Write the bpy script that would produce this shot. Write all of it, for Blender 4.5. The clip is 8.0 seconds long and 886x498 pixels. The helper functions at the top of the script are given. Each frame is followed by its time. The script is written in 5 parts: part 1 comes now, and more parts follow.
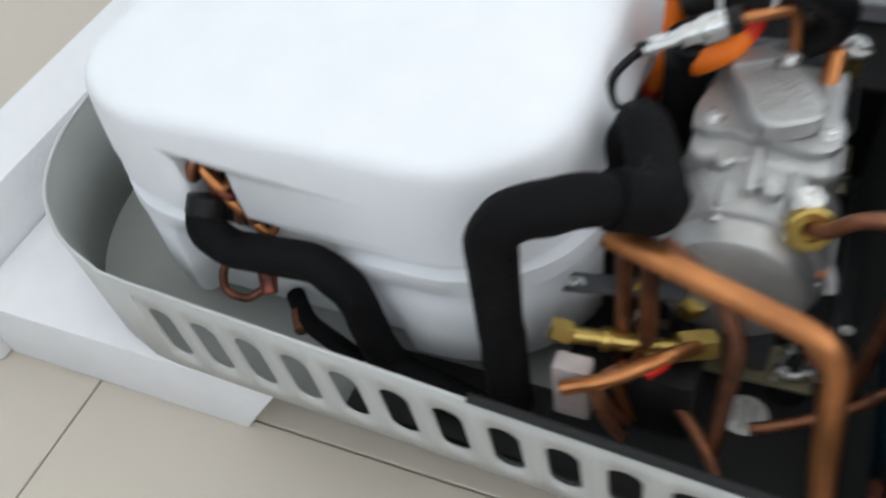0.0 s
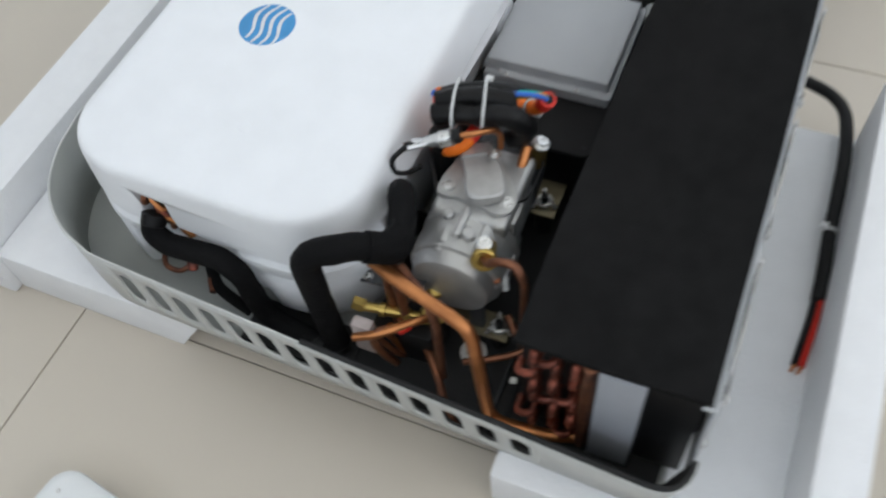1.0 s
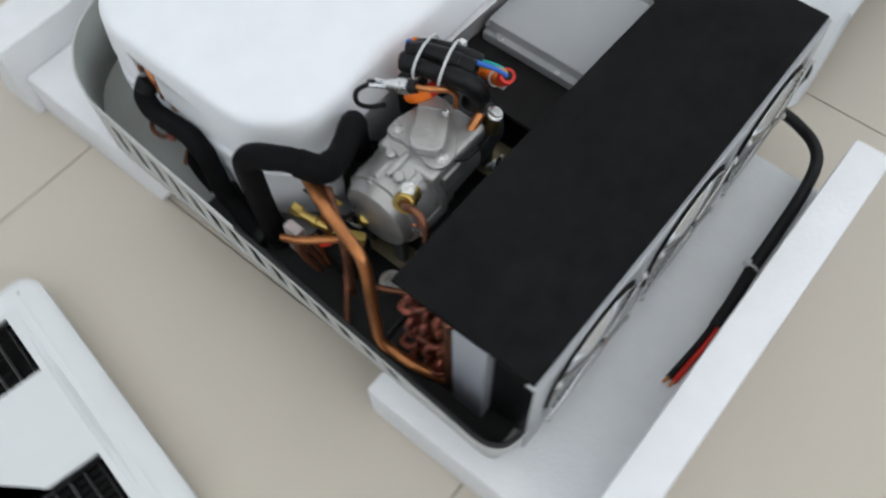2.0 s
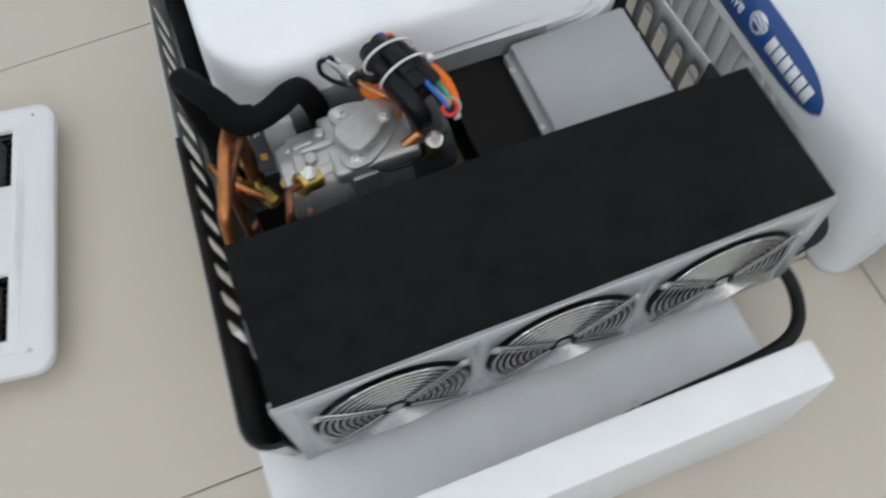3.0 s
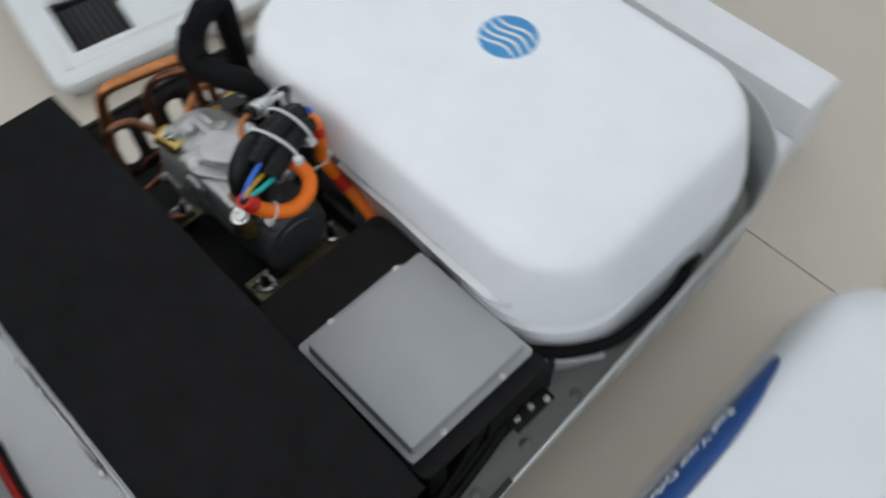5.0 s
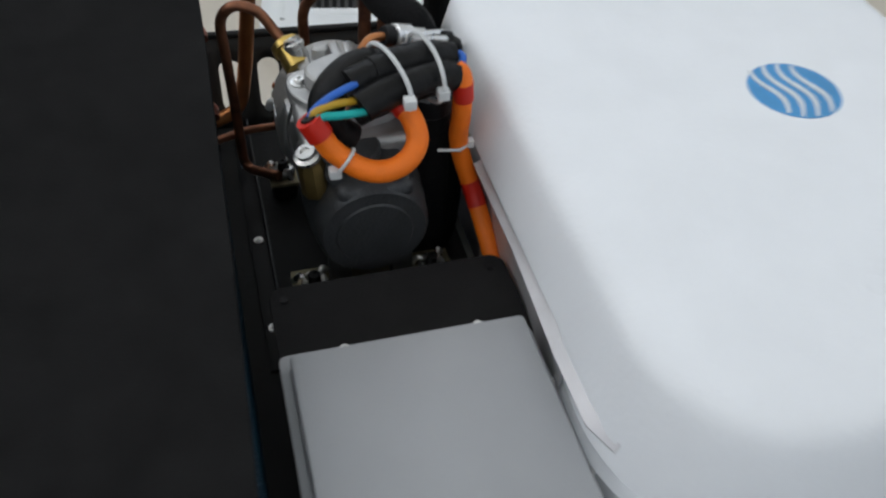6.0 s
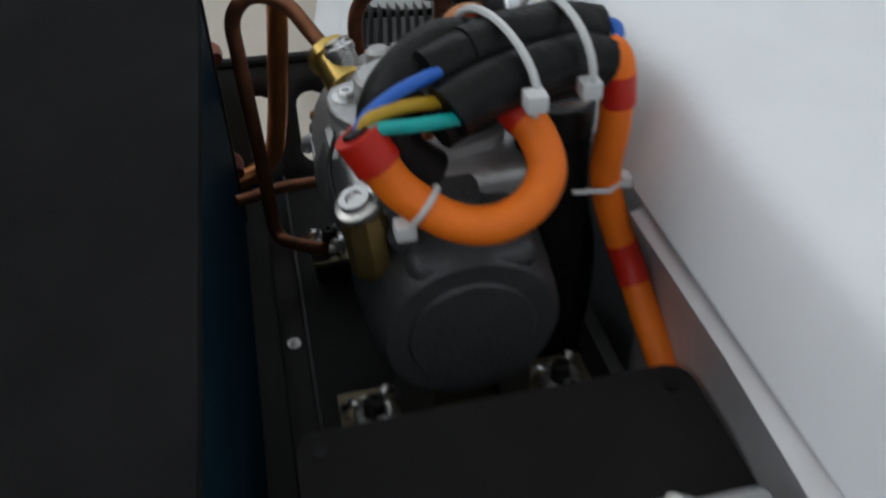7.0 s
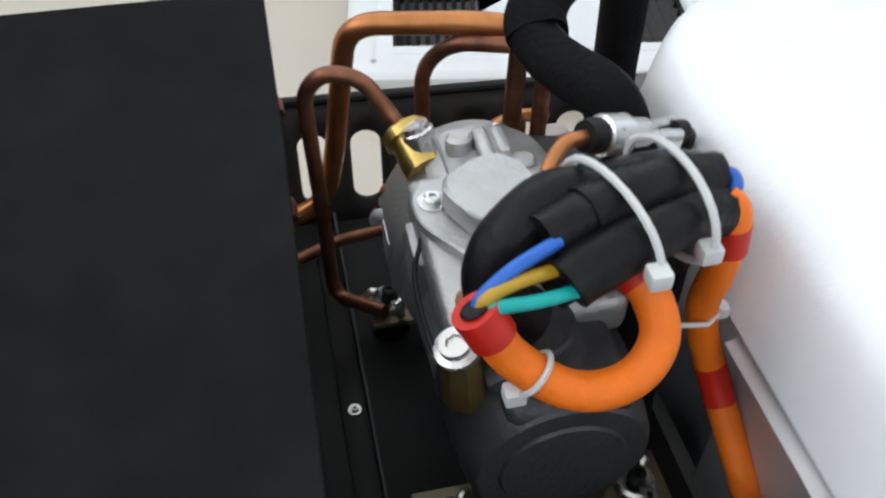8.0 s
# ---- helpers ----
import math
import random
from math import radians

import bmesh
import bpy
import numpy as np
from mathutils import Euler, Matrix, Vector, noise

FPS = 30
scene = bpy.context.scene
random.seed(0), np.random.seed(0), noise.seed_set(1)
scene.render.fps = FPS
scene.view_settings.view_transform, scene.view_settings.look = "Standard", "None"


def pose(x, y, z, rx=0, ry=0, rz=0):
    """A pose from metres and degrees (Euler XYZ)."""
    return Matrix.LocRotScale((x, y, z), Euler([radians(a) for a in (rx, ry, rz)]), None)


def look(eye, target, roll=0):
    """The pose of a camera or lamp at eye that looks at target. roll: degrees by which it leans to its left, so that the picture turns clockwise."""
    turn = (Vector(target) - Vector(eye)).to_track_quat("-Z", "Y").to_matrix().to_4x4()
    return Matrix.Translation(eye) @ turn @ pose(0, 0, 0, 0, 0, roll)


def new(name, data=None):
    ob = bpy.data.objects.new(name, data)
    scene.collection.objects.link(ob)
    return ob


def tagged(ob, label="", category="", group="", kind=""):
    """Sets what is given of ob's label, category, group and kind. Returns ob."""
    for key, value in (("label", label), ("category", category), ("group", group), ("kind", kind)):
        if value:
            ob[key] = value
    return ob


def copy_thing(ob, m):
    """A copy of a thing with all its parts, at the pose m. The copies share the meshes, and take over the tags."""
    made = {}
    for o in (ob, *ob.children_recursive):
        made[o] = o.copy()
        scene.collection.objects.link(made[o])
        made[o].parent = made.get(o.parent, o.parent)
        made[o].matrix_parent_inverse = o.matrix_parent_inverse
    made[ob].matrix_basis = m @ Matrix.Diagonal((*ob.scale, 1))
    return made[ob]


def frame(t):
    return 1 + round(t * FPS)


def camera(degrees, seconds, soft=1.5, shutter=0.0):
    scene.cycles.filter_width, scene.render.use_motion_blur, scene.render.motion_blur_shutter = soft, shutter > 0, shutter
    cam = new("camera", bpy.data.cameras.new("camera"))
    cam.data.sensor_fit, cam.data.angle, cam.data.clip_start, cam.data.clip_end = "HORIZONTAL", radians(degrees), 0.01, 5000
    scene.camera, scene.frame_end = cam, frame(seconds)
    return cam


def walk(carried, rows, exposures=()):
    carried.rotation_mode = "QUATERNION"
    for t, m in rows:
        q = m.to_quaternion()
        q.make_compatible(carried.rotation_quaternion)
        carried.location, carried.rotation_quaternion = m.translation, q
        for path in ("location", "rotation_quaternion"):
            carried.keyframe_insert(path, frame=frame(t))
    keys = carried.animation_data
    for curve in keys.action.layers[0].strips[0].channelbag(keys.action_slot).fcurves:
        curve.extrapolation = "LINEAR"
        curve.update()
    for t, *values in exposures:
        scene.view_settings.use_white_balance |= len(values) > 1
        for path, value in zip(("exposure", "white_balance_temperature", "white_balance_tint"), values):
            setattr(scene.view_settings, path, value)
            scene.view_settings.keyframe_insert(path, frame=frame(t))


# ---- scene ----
cam = camera(54.5, 8.0, soft=2.2, shutter=0.6)
PATH = [
    (0, (-0.271, 0.285, 0.667), (0.864, 0.951, -0.839), -11.1),
    (0.3, (-0.284, 0.225, 0.794), (0.757, 0.837, -0.801), -11.5),
    (0.5, (-0.309, 0.2, 0.883), (0.688, 0.747, -0.762), -9.9),
    (0.7, (-0.321, 0.14, 0.94), (0.677, 0.699, -0.701), -10.0),
    (1, (-0.35, 0.057, 1.045), (0.615, 0.591, -0.624), -7.8),
    (1.5, (-0.354, -0.064, 1.134), (0.512, 0.574, -0.552), -7.5),
    (1.7, (-0.346, -0.074, 1.136), (0.478, 0.532, -0.583), -4.6),
    (2.8, (0.052, -0.285, 1.111), (0.347, 0.506, -0.702), -5.2),
    (3, (0.109, -0.289, 1.126), (0.346, 0.565, -0.667), -6.1),
    (3.5, (0.261, -0.275, 1.088), (0.495, 0.517, -0.733), -1.5),
    (3.7, (0.32, -0.262, 1.079), (0.541, 0.555, -0.734), -1.6),
    (4, (0.448, -0.19, 1.082), (0.543, 0.624, -0.743), -0.5),
    (4.2, (0.609, -0.186, 1.056), (0.448, 0.769, -0.694), -4.2),
    (4.5, (0.714, -0.133, 1.066), (0.272, 0.824, -0.633), -2.4),
    (4.7, (0.757, -0.099, 1.053), (0.19, 0.838, -0.62), 1.1),
    (4.9, (0.782, 0.002, 1.044), (0.089, 0.829, -0.64), 0.9),
    (5, (0.8, 0.039, 1.044), (0.018, 0.784, -0.64), -0.8),
    (5.2, (0.818, 0.072, 1.016), (-0.066, 0.714, -0.659), 1.1),
    (6.3, (0.727, 0.217, 0.597), (-0.722, 0.614, -0.722), 3.4),
    (6.5, (0.699, 0.218, 0.562), (-0.786, 0.593, -0.723), 2.1),
    (7, (0.567, 0.223, 0.509), (-0.936, 0.543, -0.772), -1.4),
    (7.5, (0.5, 0.221, 0.505), (-0.949, 0.552, -0.833), -1.2),
    (7.8, (0.483, 0.201, 0.535), (-0.949, 0.523, -0.823), 0.0),
    (8, (0.485, 0.193, 0.574), (-0.89, 0.502, -0.845), 0.8),
]
# the clip's camera darkens its picture as it comes close to the machine bay
EXPOSURES = [(0, -0.25), (0.5, -0.3), (1.0, -0.46), (1.5, -0.45), (3.0, -0.49), (4.0, -0.56), (4.5, -0.58), (5.2, -0.66), (6.4, -0.7), (7.0, -0.95), (7.5, -0.65), (8.0, -0.08)]
walk(cam, [(t, look(eye, target, roll)) for t, eye, target, roll in PATH], EXPOSURES)

# ---------------------------------------------------------------- light
world = bpy.data.worlds.new("world")
scene.world = world
world.use_nodes = True
sky = world.node_tree.nodes.new("ShaderNodeTexSky")
sky.sky_type, sky.sun_disc = "NISHITA", False
sky.sun_elevation, sky.sun_rotation = radians(40), radians(200)
world.node_tree.nodes["Background"].inputs["Strength"].default_value = 0.12
world.node_tree.links.new(sky.outputs["Color"], world.node_tree.nodes["Background"].inputs["Color"])


# an added fill lamp, set in an unseen window opening
def fill_lamp(m, w, h, energy):
    d = bpy.data.lights.new("fill_lamp", "AREA")
    d.shape, d.size, d.size_y, d.energy, d.color = "RECTANGLE", w, h, energy, (0.94, 0.98, 1.0)
    o = new("fill_lamp", d)
    o.matrix_basis = m
    return o


# four added lamps aimed up, so that the ceiling bounces their light
fill_lamp(look((0.4, -2.42, 2.3), (0.4, 0.4, 4.2)), 4.2, 1.9, 91)
fill_lamp(look((-2.46, 0.5, 2.3), (0.4, 0.5, 4.2)), 4.2, 1.9, 82)
fill_lamp(look((3.25, 0.5, 2.3), (0.4, 0.5, 4.2)), 4.2, 1.9, 62)
fill_lamp(look((0.4, 3.3, 2.3), (0.4, 0.4, 4.2)), 4.2, 1.9, 46)


# ---------------------------------------------------------------- materials
def mat(name, col, rough=0.5, metal=0.0, var=0.12, scale=30.0, bump=0.0, bscale=200.0, spec=0.5, col2=None, trans=0.0):
    m = bpy.data.materials.new(name)
    m.use_nodes = True
    nt = m.node_tree
    b = nt.nodes["Principled BSDF"]
    b.inputs["Metallic"].default_value = metal
    b.inputs["Specular IOR Level"].default_value = spec
    co = nt.nodes.new("ShaderNodeTexCoord")
    n1 = nt.nodes.new("ShaderNodeTexNoise")
    n1.inputs["Scale"].default_value, n1.inputs["Detail"].default_value = scale, 5
    n2 = nt.nodes.new("ShaderNodeTexNoise")
    n2.inputs["Scale"].default_value, n2.inputs["Detail"].default_value = scale * 0.13, 3
    add = nt.nodes.new("ShaderNodeMath")
    add.operation = "ADD"
    nt.links.new(co.outputs["Object"], n1.inputs["Vector"])
    nt.links.new(co.outputs["Object"], n2.inputs["Vector"])
    nt.links.new(n1.outputs["Fac"], add.inputs[0])
    nt.links.new(n2.outputs["Fac"], add.inputs[1])
    ramp = nt.nodes.new("ShaderNodeMapRange")
    ramp.inputs["From Min"].default_value, ramp.inputs["From Max"].default_value = 0.7, 1.3
    nt.links.new(add.outputs[0], ramp.inputs["Value"])
    mix = nt.nodes.new("ShaderNodeMix")
    mix.data_type = "RGBA"
    a = col2 if col2 else tuple(c * (1 - var) for c in col)
    mix.inputs["A"].default_value = (*a, 1)
    mix.inputs["B"].default_value = (*(min(1, c * (1 + var * 0.5)) for c in col), 1)
    nt.links.new(ramp.outputs["Result"], mix.inputs["Factor"])
    nt.links.new(mix.outputs["Result"], b.inputs["Base Color"])
    rr = nt.nodes.new("ShaderNodeMapRange")
    rr.inputs["To Min"].default_value, rr.inputs["To Max"].default_value = max(0.02, rough * 0.85), min(1, rough * 1.15)
    nt.links.new(n1.outputs["Fac"], rr.inputs["Value"])
    nt.links.new(rr.outputs["Result"], b.inputs["Roughness"])
    if bump:
        n3 = nt.nodes.new("ShaderNodeTexNoise")
        n3.inputs["Scale"].default_value, n3.inputs["Detail"].default_value = bscale, 3
        nt.links.new(co.outputs["Object"], n3.inputs["Vector"])
        bp = nt.nodes.new("ShaderNodeBump")
        bp.inputs["Strength"].default_value, bp.inputs["Distance"].default_value = bump, 0.002
        nt.links.new(n3.outputs["Fac"], bp.inputs["Height"])
        nt.links.new(bp.outputs["Normal"], b.inputs["Normal"])
    return m


M_TILE = mat("porcelain_tile", (0.60, 0.545, 0.465), 0.28, var=0.01, scale=9)
# each tile takes its own piece of the pattern
nt = M_TILE.node_tree
info, shift = nt.nodes.new("ShaderNodeObjectInfo"), nt.nodes.new("ShaderNodeVectorMath")
shift.operation = "MULTIPLY_ADD"
shift.inputs[1].default_value = (17.0, 29.0, 11.0)
coord = [n for n in nt.nodes if n.type == "TEX_COORD"][0]
nt.links.new(info.outputs["Random"], shift.inputs[0])
nt.links.new(coord.outputs["Object"], shift.inputs[2])
for n in nt.nodes:
    if n.type == "MAP_RANGE" and n.outputs["Result"].links[0].to_socket.name == "Roughness":
        n.inputs["To Min"].default_value, n.inputs["To Max"].default_value = 0.29, 0.31
    if n.type == "TEX_NOISE":
        nt.links.new(shift.outputs["Vector"], n.inputs["Vector"])
M_GROUT = mat("grout", (0.36, 0.32, 0.27), 0.9)
# tones of the unseen walls and ceiling, set for bounced light
M_WALL = mat("wall_paint", (0.66, 0.66, 0.65), 0.8, var=0.03, scale=4)
M_CEIL = mat("ceiling_paint", (0.88, 0.88, 0.87), 0.85, var=0.03, scale=4)
M_FRAME = mat("window_frame_paint", (0.7, 0.7, 0.7), 0.4)
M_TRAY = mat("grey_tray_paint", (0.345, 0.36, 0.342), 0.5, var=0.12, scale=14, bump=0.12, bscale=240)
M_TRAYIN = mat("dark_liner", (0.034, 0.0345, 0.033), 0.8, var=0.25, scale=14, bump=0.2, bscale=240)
M_LINER = mat("black_floor_liner", (0.014, 0.0145, 0.015), 0.8, var=0.25, scale=14, bump=0.2, bscale=240)
# the tray's grey, lightened for the light that falls on its outside
M_TRAYOUT = mat("lit_outer_grey", (0.56, 0.57, 0.555), 0.45, var=0.08, scale=14, bump=0.08, bscale=240)
M_FOAM = mat("black_foam", (0.0138, 0.0137, 0.0139), 0.95, var=0.32, scale=40, bump=0.3, bscale=420, spec=0.05)
M_BLACK = mat("black_rubber", (0.009, 0.009, 0.0095), 0.55, var=0.3, scale=60, bump=0.2, bscale=300, spec=0.28)
M_HOSE = mat("hose_insulation", (0.006, 0.006, 0.0065), 0.75, var=0.35, scale=60, bump=0.7, bscale=260, spec=0.11)
M_GAP = mat("plain_black", (0.008, 0.008, 0.0085), 0.5, var=0.2, spec=0.25)
M_PLATE = mat("black_plate_paint", (0.020, 0.0195, 0.020), 0.8, var=0.25, scale=30, bump=0.2, bscale=300, spec=0.12)
M_EPS = mat("white_foam_plastic", (0.82, 0.84, 0.87), 0.6, var=0.04, scale=20, bump=0.15, bscale=190)
M_EPSB = mat("styrofoam", (0.84, 0.85, 0.87), 0.75, var=0.04, scale=30, bump=0.35, bscale=170)
M_SHELL = mat("white_gloss_plastic", (0.72, 0.75, 0.78), 0.3, var=0.03, scale=10, bump=0.03, bscale=60)
M_PANEL = mat("white_satin_plastic", (0.78, 0.80, 0.81), 0.35, var=0.03, scale=12)
M_BLUE = mat("blue_badge_film", (0.009, 0.062, 0.235), 0.35, var=0.08, scale=30)
M_LOGO = mat("blue_print", (0.055, 0.29, 0.60), 0.5, var=0.15, scale=60)
M_SLAT = mat("black_slat", (0.014, 0.014, 0.015), 0.4, var=0.1)
M_VANE = mat("grey_vane_plastic", (0.42, 0.42, 0.42), 0.5, var=0.1)
M_PRINT = mat("white_print", (0.75, 0.77, 0.8), 0.5)
M_GREY = mat("grey_box_paint", (0.36, 0.37, 0.385), 0.55, var=0.05, scale=20, bump=0.06, bscale=500)
M_SHEET = mat("light_grey_sheet", (0.49, 0.51, 0.53), 0.42, metal=0.2, var=0.08, scale=25)
M_ALU = mat("aluminium_strip", (0.58, 0.58, 0.60), 0.42, metal=0.45, var=0.12, scale=40)
M_CAST = mat("cast_aluminium", (0.50, 0.50, 0.495), 0.44, metal=0.75, var=0.18, scale=50, bump=0.35, bscale=330)
# on the motor's end this dark grey holds the shade
M_CASTD = mat("dark_cast_aluminium", (0.066, 0.069, 0.073), 0.48, metal=0.4, var=0.2, scale=50, bump=0.35, bscale=330)
M_CASTM = mat("grey_cast_aluminium", (0.33, 0.335, 0.34), 0.5, metal=0.5, var=0.2, scale=50, bump=0.35, bscale=330)
M_COPPER = mat("copper", (0.60, 0.25, 0.095), 0.36, metal=0.88, var=0.25, scale=40, col2=(0.36, 0.14, 0.055))
M_COPPERD = mat("tarnished_copper", (0.30, 0.125, 0.065), 0.42, metal=0.8, var=0.4, scale=70, col2=(0.10, 0.043, 0.03))
M_COPPERR = mat("red_brown_copper", (0.35, 0.095, 0.058), 0.4, metal=0.7, var=0.4, scale=120, col2=(0.07, 0.025, 0.02))
M_BRASS = mat("brass", (0.60, 0.43, 0.13), 0.33, metal=0.95, var=0.25, scale=80)
# darker copy of the brass, for one port alone
M_BRASSD = mat("dark_brass", (0.30, 0.21, 0.075), 0.42, metal=0.9, var=0.3, scale=90)
M_CHROME = mat("chrome_wire", (0.52, 0.52, 0.52), 0.2, metal=1.0, var=0.05)
M_STEEL = mat("zinc_steel", (0.66, 0.66, 0.65), 0.28, metal=0.9, var=0.15, scale=120)
M_OLIVE = mat("yellow_zinc_plate", (0.22, 0.19, 0.12), 0.45, metal=0.6, var=0.3, scale=60)
M_ORANGE = mat("orange_sleeve", (0.92, 0.185, 0.003), 0.58, var=0.12, scale=80, bump=0.25, bscale=600)
M_RED = mat("red_tape", (0.58, 0.017, 0.006), 0.45, var=0.15, scale=60)
M_WBLUE = mat("blue_wire", (0.02, 0.13, 0.55), 0.4)
M_WTEAL = mat("teal_wire", (0.0, 0.38, 0.36), 0.4)
M_WYEL = mat("yellow_wire", (0.5, 0.3, 0.02), 0.4)
M_WBROWN = mat("brown_wire", (0.45, 0.16, 0.07), 0.4)
M_TIE = mat("nylon_tie", (0.62, 0.63, 0.63), 0.4)
M_TAPE = mat("black_tape", (0.0055, 0.0055, 0.006), 0.4, var=0.3, scale=70, bump=0.6, bscale=120, spec=0.22)
M_FIN = mat("blue_fin", (0.012, 0.05, 0.085), 0.4, metal=0.4, var=0.25)
M_LABEL = mat("white_label", (0.75, 0.73, 0.7), 0.5)
M_PINK = mat("pinkish_label", (0.52, 0.45, 0.44), 0.35, var=0.2, scale=90)
M_BRACKET = mat("grey_bracket_sheet", (0.36, 0.38, 0.42), 0.5, var=0.1, scale=25)


# ---------------------------------------------------------------- mesh helpers
def thing(name, loc, label, category, group="", kind=""):
    o = new(name)
    o.location = loc
    o.empty_display_size = 0.02
    return tagged(o, label, category, group, kind)


def finish(bm, sharp=38):
    bmesh.ops.recalc_face_normals(bm, faces=bm.faces)
    lim = radians(sharp)
    for f in bm.faces:
        f.smooth = True
    for e in bm.edges:
        if len(e.link_faces) == 2 and e.calc_face_angle(0.0) > lim:
            e.smooth = False


def part(name, bm, material, parent=None, label="", sharp=38):
    finish(bm, sharp)
    me = bpy.data.meshes.new(name)
    bm.to_mesh(me)
    bm.free()
    me.materials.append(material)
    o = new(name, me)
    if parent is not None:
        o.parent = parent
        base = parent.location if parent.parent is None else parent.parent.location
        o.location = tuple(-c for c in base) if parent.parent is None else (0, 0, 0)
    if label:
        tagged(o, label)
    return o


def solid(name, bm, material, label, category, group="", kind="", sharp=38):
    return tagged(part(name, bm, material, None, "", sharp), label, category, group, kind)


def box(x0, y0, z0, x1, y1, z1, bev=0.0, seg=2, bm=None):
    own = bmesh.new()
    bmesh.ops.create_cube(own, size=1)
    for v in own.verts:
        v.co = ((x0 + x1) / 2 + v.co.x * (x1 - x0), (y0 + y1) / 2 + v.co.y * (y1 - y0), (z0 + z1) / 2 + v.co.z * (z1 - z0))
    if bev:
        bmesh.ops.bevel(own, geom=own.edges[:], offset=bev, segments=seg, affect="EDGES", profile=0.6)
    return into(bm, own)


def into(bm, own, m=None):
    if m is not None:
        own.transform(m)
    if bm is None:
        return own
    tmp = bpy.data.meshes.new("tmp")
    own.to_mesh(tmp)
    own.free()
    bm.from_mesh(tmp)
    bpy.data.meshes.remove(tmp)
    return bm


def lathe(profile, p0, axis, segs=32, bm=None):
    """profile: rows of (distance along axis from p0, radius)."""
    own = bmesh.new()
    rings = []
    for a, r in profile:
        if r < 1e-5:
            rings.append([own.verts.new((0, 0, a))])
        else:
            rings.append([own.verts.new((r * math.cos(2 * math.pi * k / segs), r * math.sin(2 * math.pi * k / segs), a)) for k in range(segs)])
    for A, B in zip(rings, rings[1:]):
        for k in range(segs):
            j = (k + 1) % segs
            if len(A) == 1 and len(B) > 1:
                own.faces.new((A[0], B[k], B[j]))
            elif len(B) == 1 and len(A) > 1:
                own.faces.new((A[k], A[j], B[0]))
            elif len(A) > 1:
                own.faces.new((A[k], A[j], B[j], B[k]))
    for R in (rings[0], rings[-1]):
        if len(R) > 1:
            own.faces.new(R)
    q = Vector(axis).normalized().to_track_quat("Z", "Y").to_matrix().to_4x4()
    return into(bm, own, Matrix.Translation(p0) @ q)


def cyl(p0, p1, r, r1=None, segs=20, bev=0.0, bm=None):
    d = Vector(p1) - Vector(p0)
    h = d.length
    r1 = r if r1 is None else r1
    prof = [(0, r - bev), (bev, r), (h - bev, r1), (h, r1 - bev)] if bev else [(0, r), (h, r1)]
    return lathe(prof, p0, d, segs, bm)


def smooth_line(pts, sub=7):
    """A Catmull-Rom line through the points."""
    P = [Vector(p) for p in pts]
    P = [2 * P[0] - P[1]] + P + [2 * P[-1] - P[-2]]
    out = []
    for i in range(1, len(P) - 2):
        a, b, c, d = P[i - 1 : i + 3]
        for k in range(sub):
            t = k / sub
            out.append(0.5 * (2 * b + (c - a) * t + (2 * a - 5 * b + 4 * c - d) * t * t + (3 * b - a - 3 * c + d) * t**3))
    out.append(P[-2])
    return out


def bent_line(pts, rad, sub=6):
    """A polyline whose corners are rounded by bends of the given radius."""
    P = [Vector(p) for p in pts]
    out = [P[0]]
    for a, b, c in zip(P, P[1:], P[2:]):
        u, w = (a - b), (c - b)
        k = min(rad, u.length * 0.48, w.length * 0.48)
        s, e = b + u.normalized() * k, b + w.normalized() * k
        for n in range(sub + 1):
            t = n / sub
            out.append((1 - t) ** 2 * s + 2 * t * (1 - t) * b + t * t * e)
    out.append(P[-1])
    return out


def sweep(line, r, segs=14, bm=None, closed=False, wob=0.0, flat=1.0):
    """A tube along a line of points; wob: unevenness of its radius."""
    own = bmesh.new()
    n = len(line)
    up = Vector((0.31, 0.2, 0.93))
    rings = []
    for i, p in enumerate(line):
        a = line[(i - 1) % n] if closed or i else line[0]
        b = line[(i + 1) % n] if closed or i < n - 1 else line[-1]
        d = (b - a).normalized()
        s = (up - d * up.dot(d))
        s = s.normalized() if s.length > 1e-4 else d.orthogonal().normalized()
        up = s
        w = d.cross(s)
        ring = []
        for k in range(segs):
            an = 2 * math.pi * k / segs
            rr = r * (1 + wob * noise.noise(p * 45 + Vector((k, 0, 0)) * 0.35)) if wob else r
            ring.append(own.verts.new(p + rr * (math.cos(an) * s * flat + math.sin(an) * w)))
        rings.append(ring)
    pairs = list(zip(rings, rings[1:])) + ([(rings[-1], rings[0])] if closed else [])
    for A, B in pairs:
        for k in range(segs):
            own.faces.new((A[k], A[(k + 1) % segs], B[(k + 1) % segs], B[k]))
    if not closed:
        own.faces.new(rings[0])
        own.faces.new(rings[-1])
    return into(bm, own)


def round_rect(x0, y0, x1, y1, r, seg=10):
    out = []
    for cx, cy, a0 in ((x1 - r, y1 - r, 0), (x0 + r, y1 - r, 90), (x0 + r, y0 + r, 180), (x1 - r, y0 + r, 270)):
        for k in range(seg + 1):
            a = radians(a0 + 90 * k / seg)
            out.append((cx + r * math.cos(a), cy + r * math.sin(a)))
    return out


def loft(layers, bm=None, cap=True):
    """layers: lists of points of equal length, joined one to the next."""
    own = bmesh.new()
    rings = [[own.verts.new(p) for p in lay] for lay in layers]
    for A, B in zip(rings, rings[1:]):
        for k in range(len(A)):
            j = (k + 1) % len(A)
            own.faces.new((A[k], A[j], B[j], B[k]))
    if cap:
        own.faces.new(rings[0])
        own.faces.new(rings[-1])
    return into(bm, own)


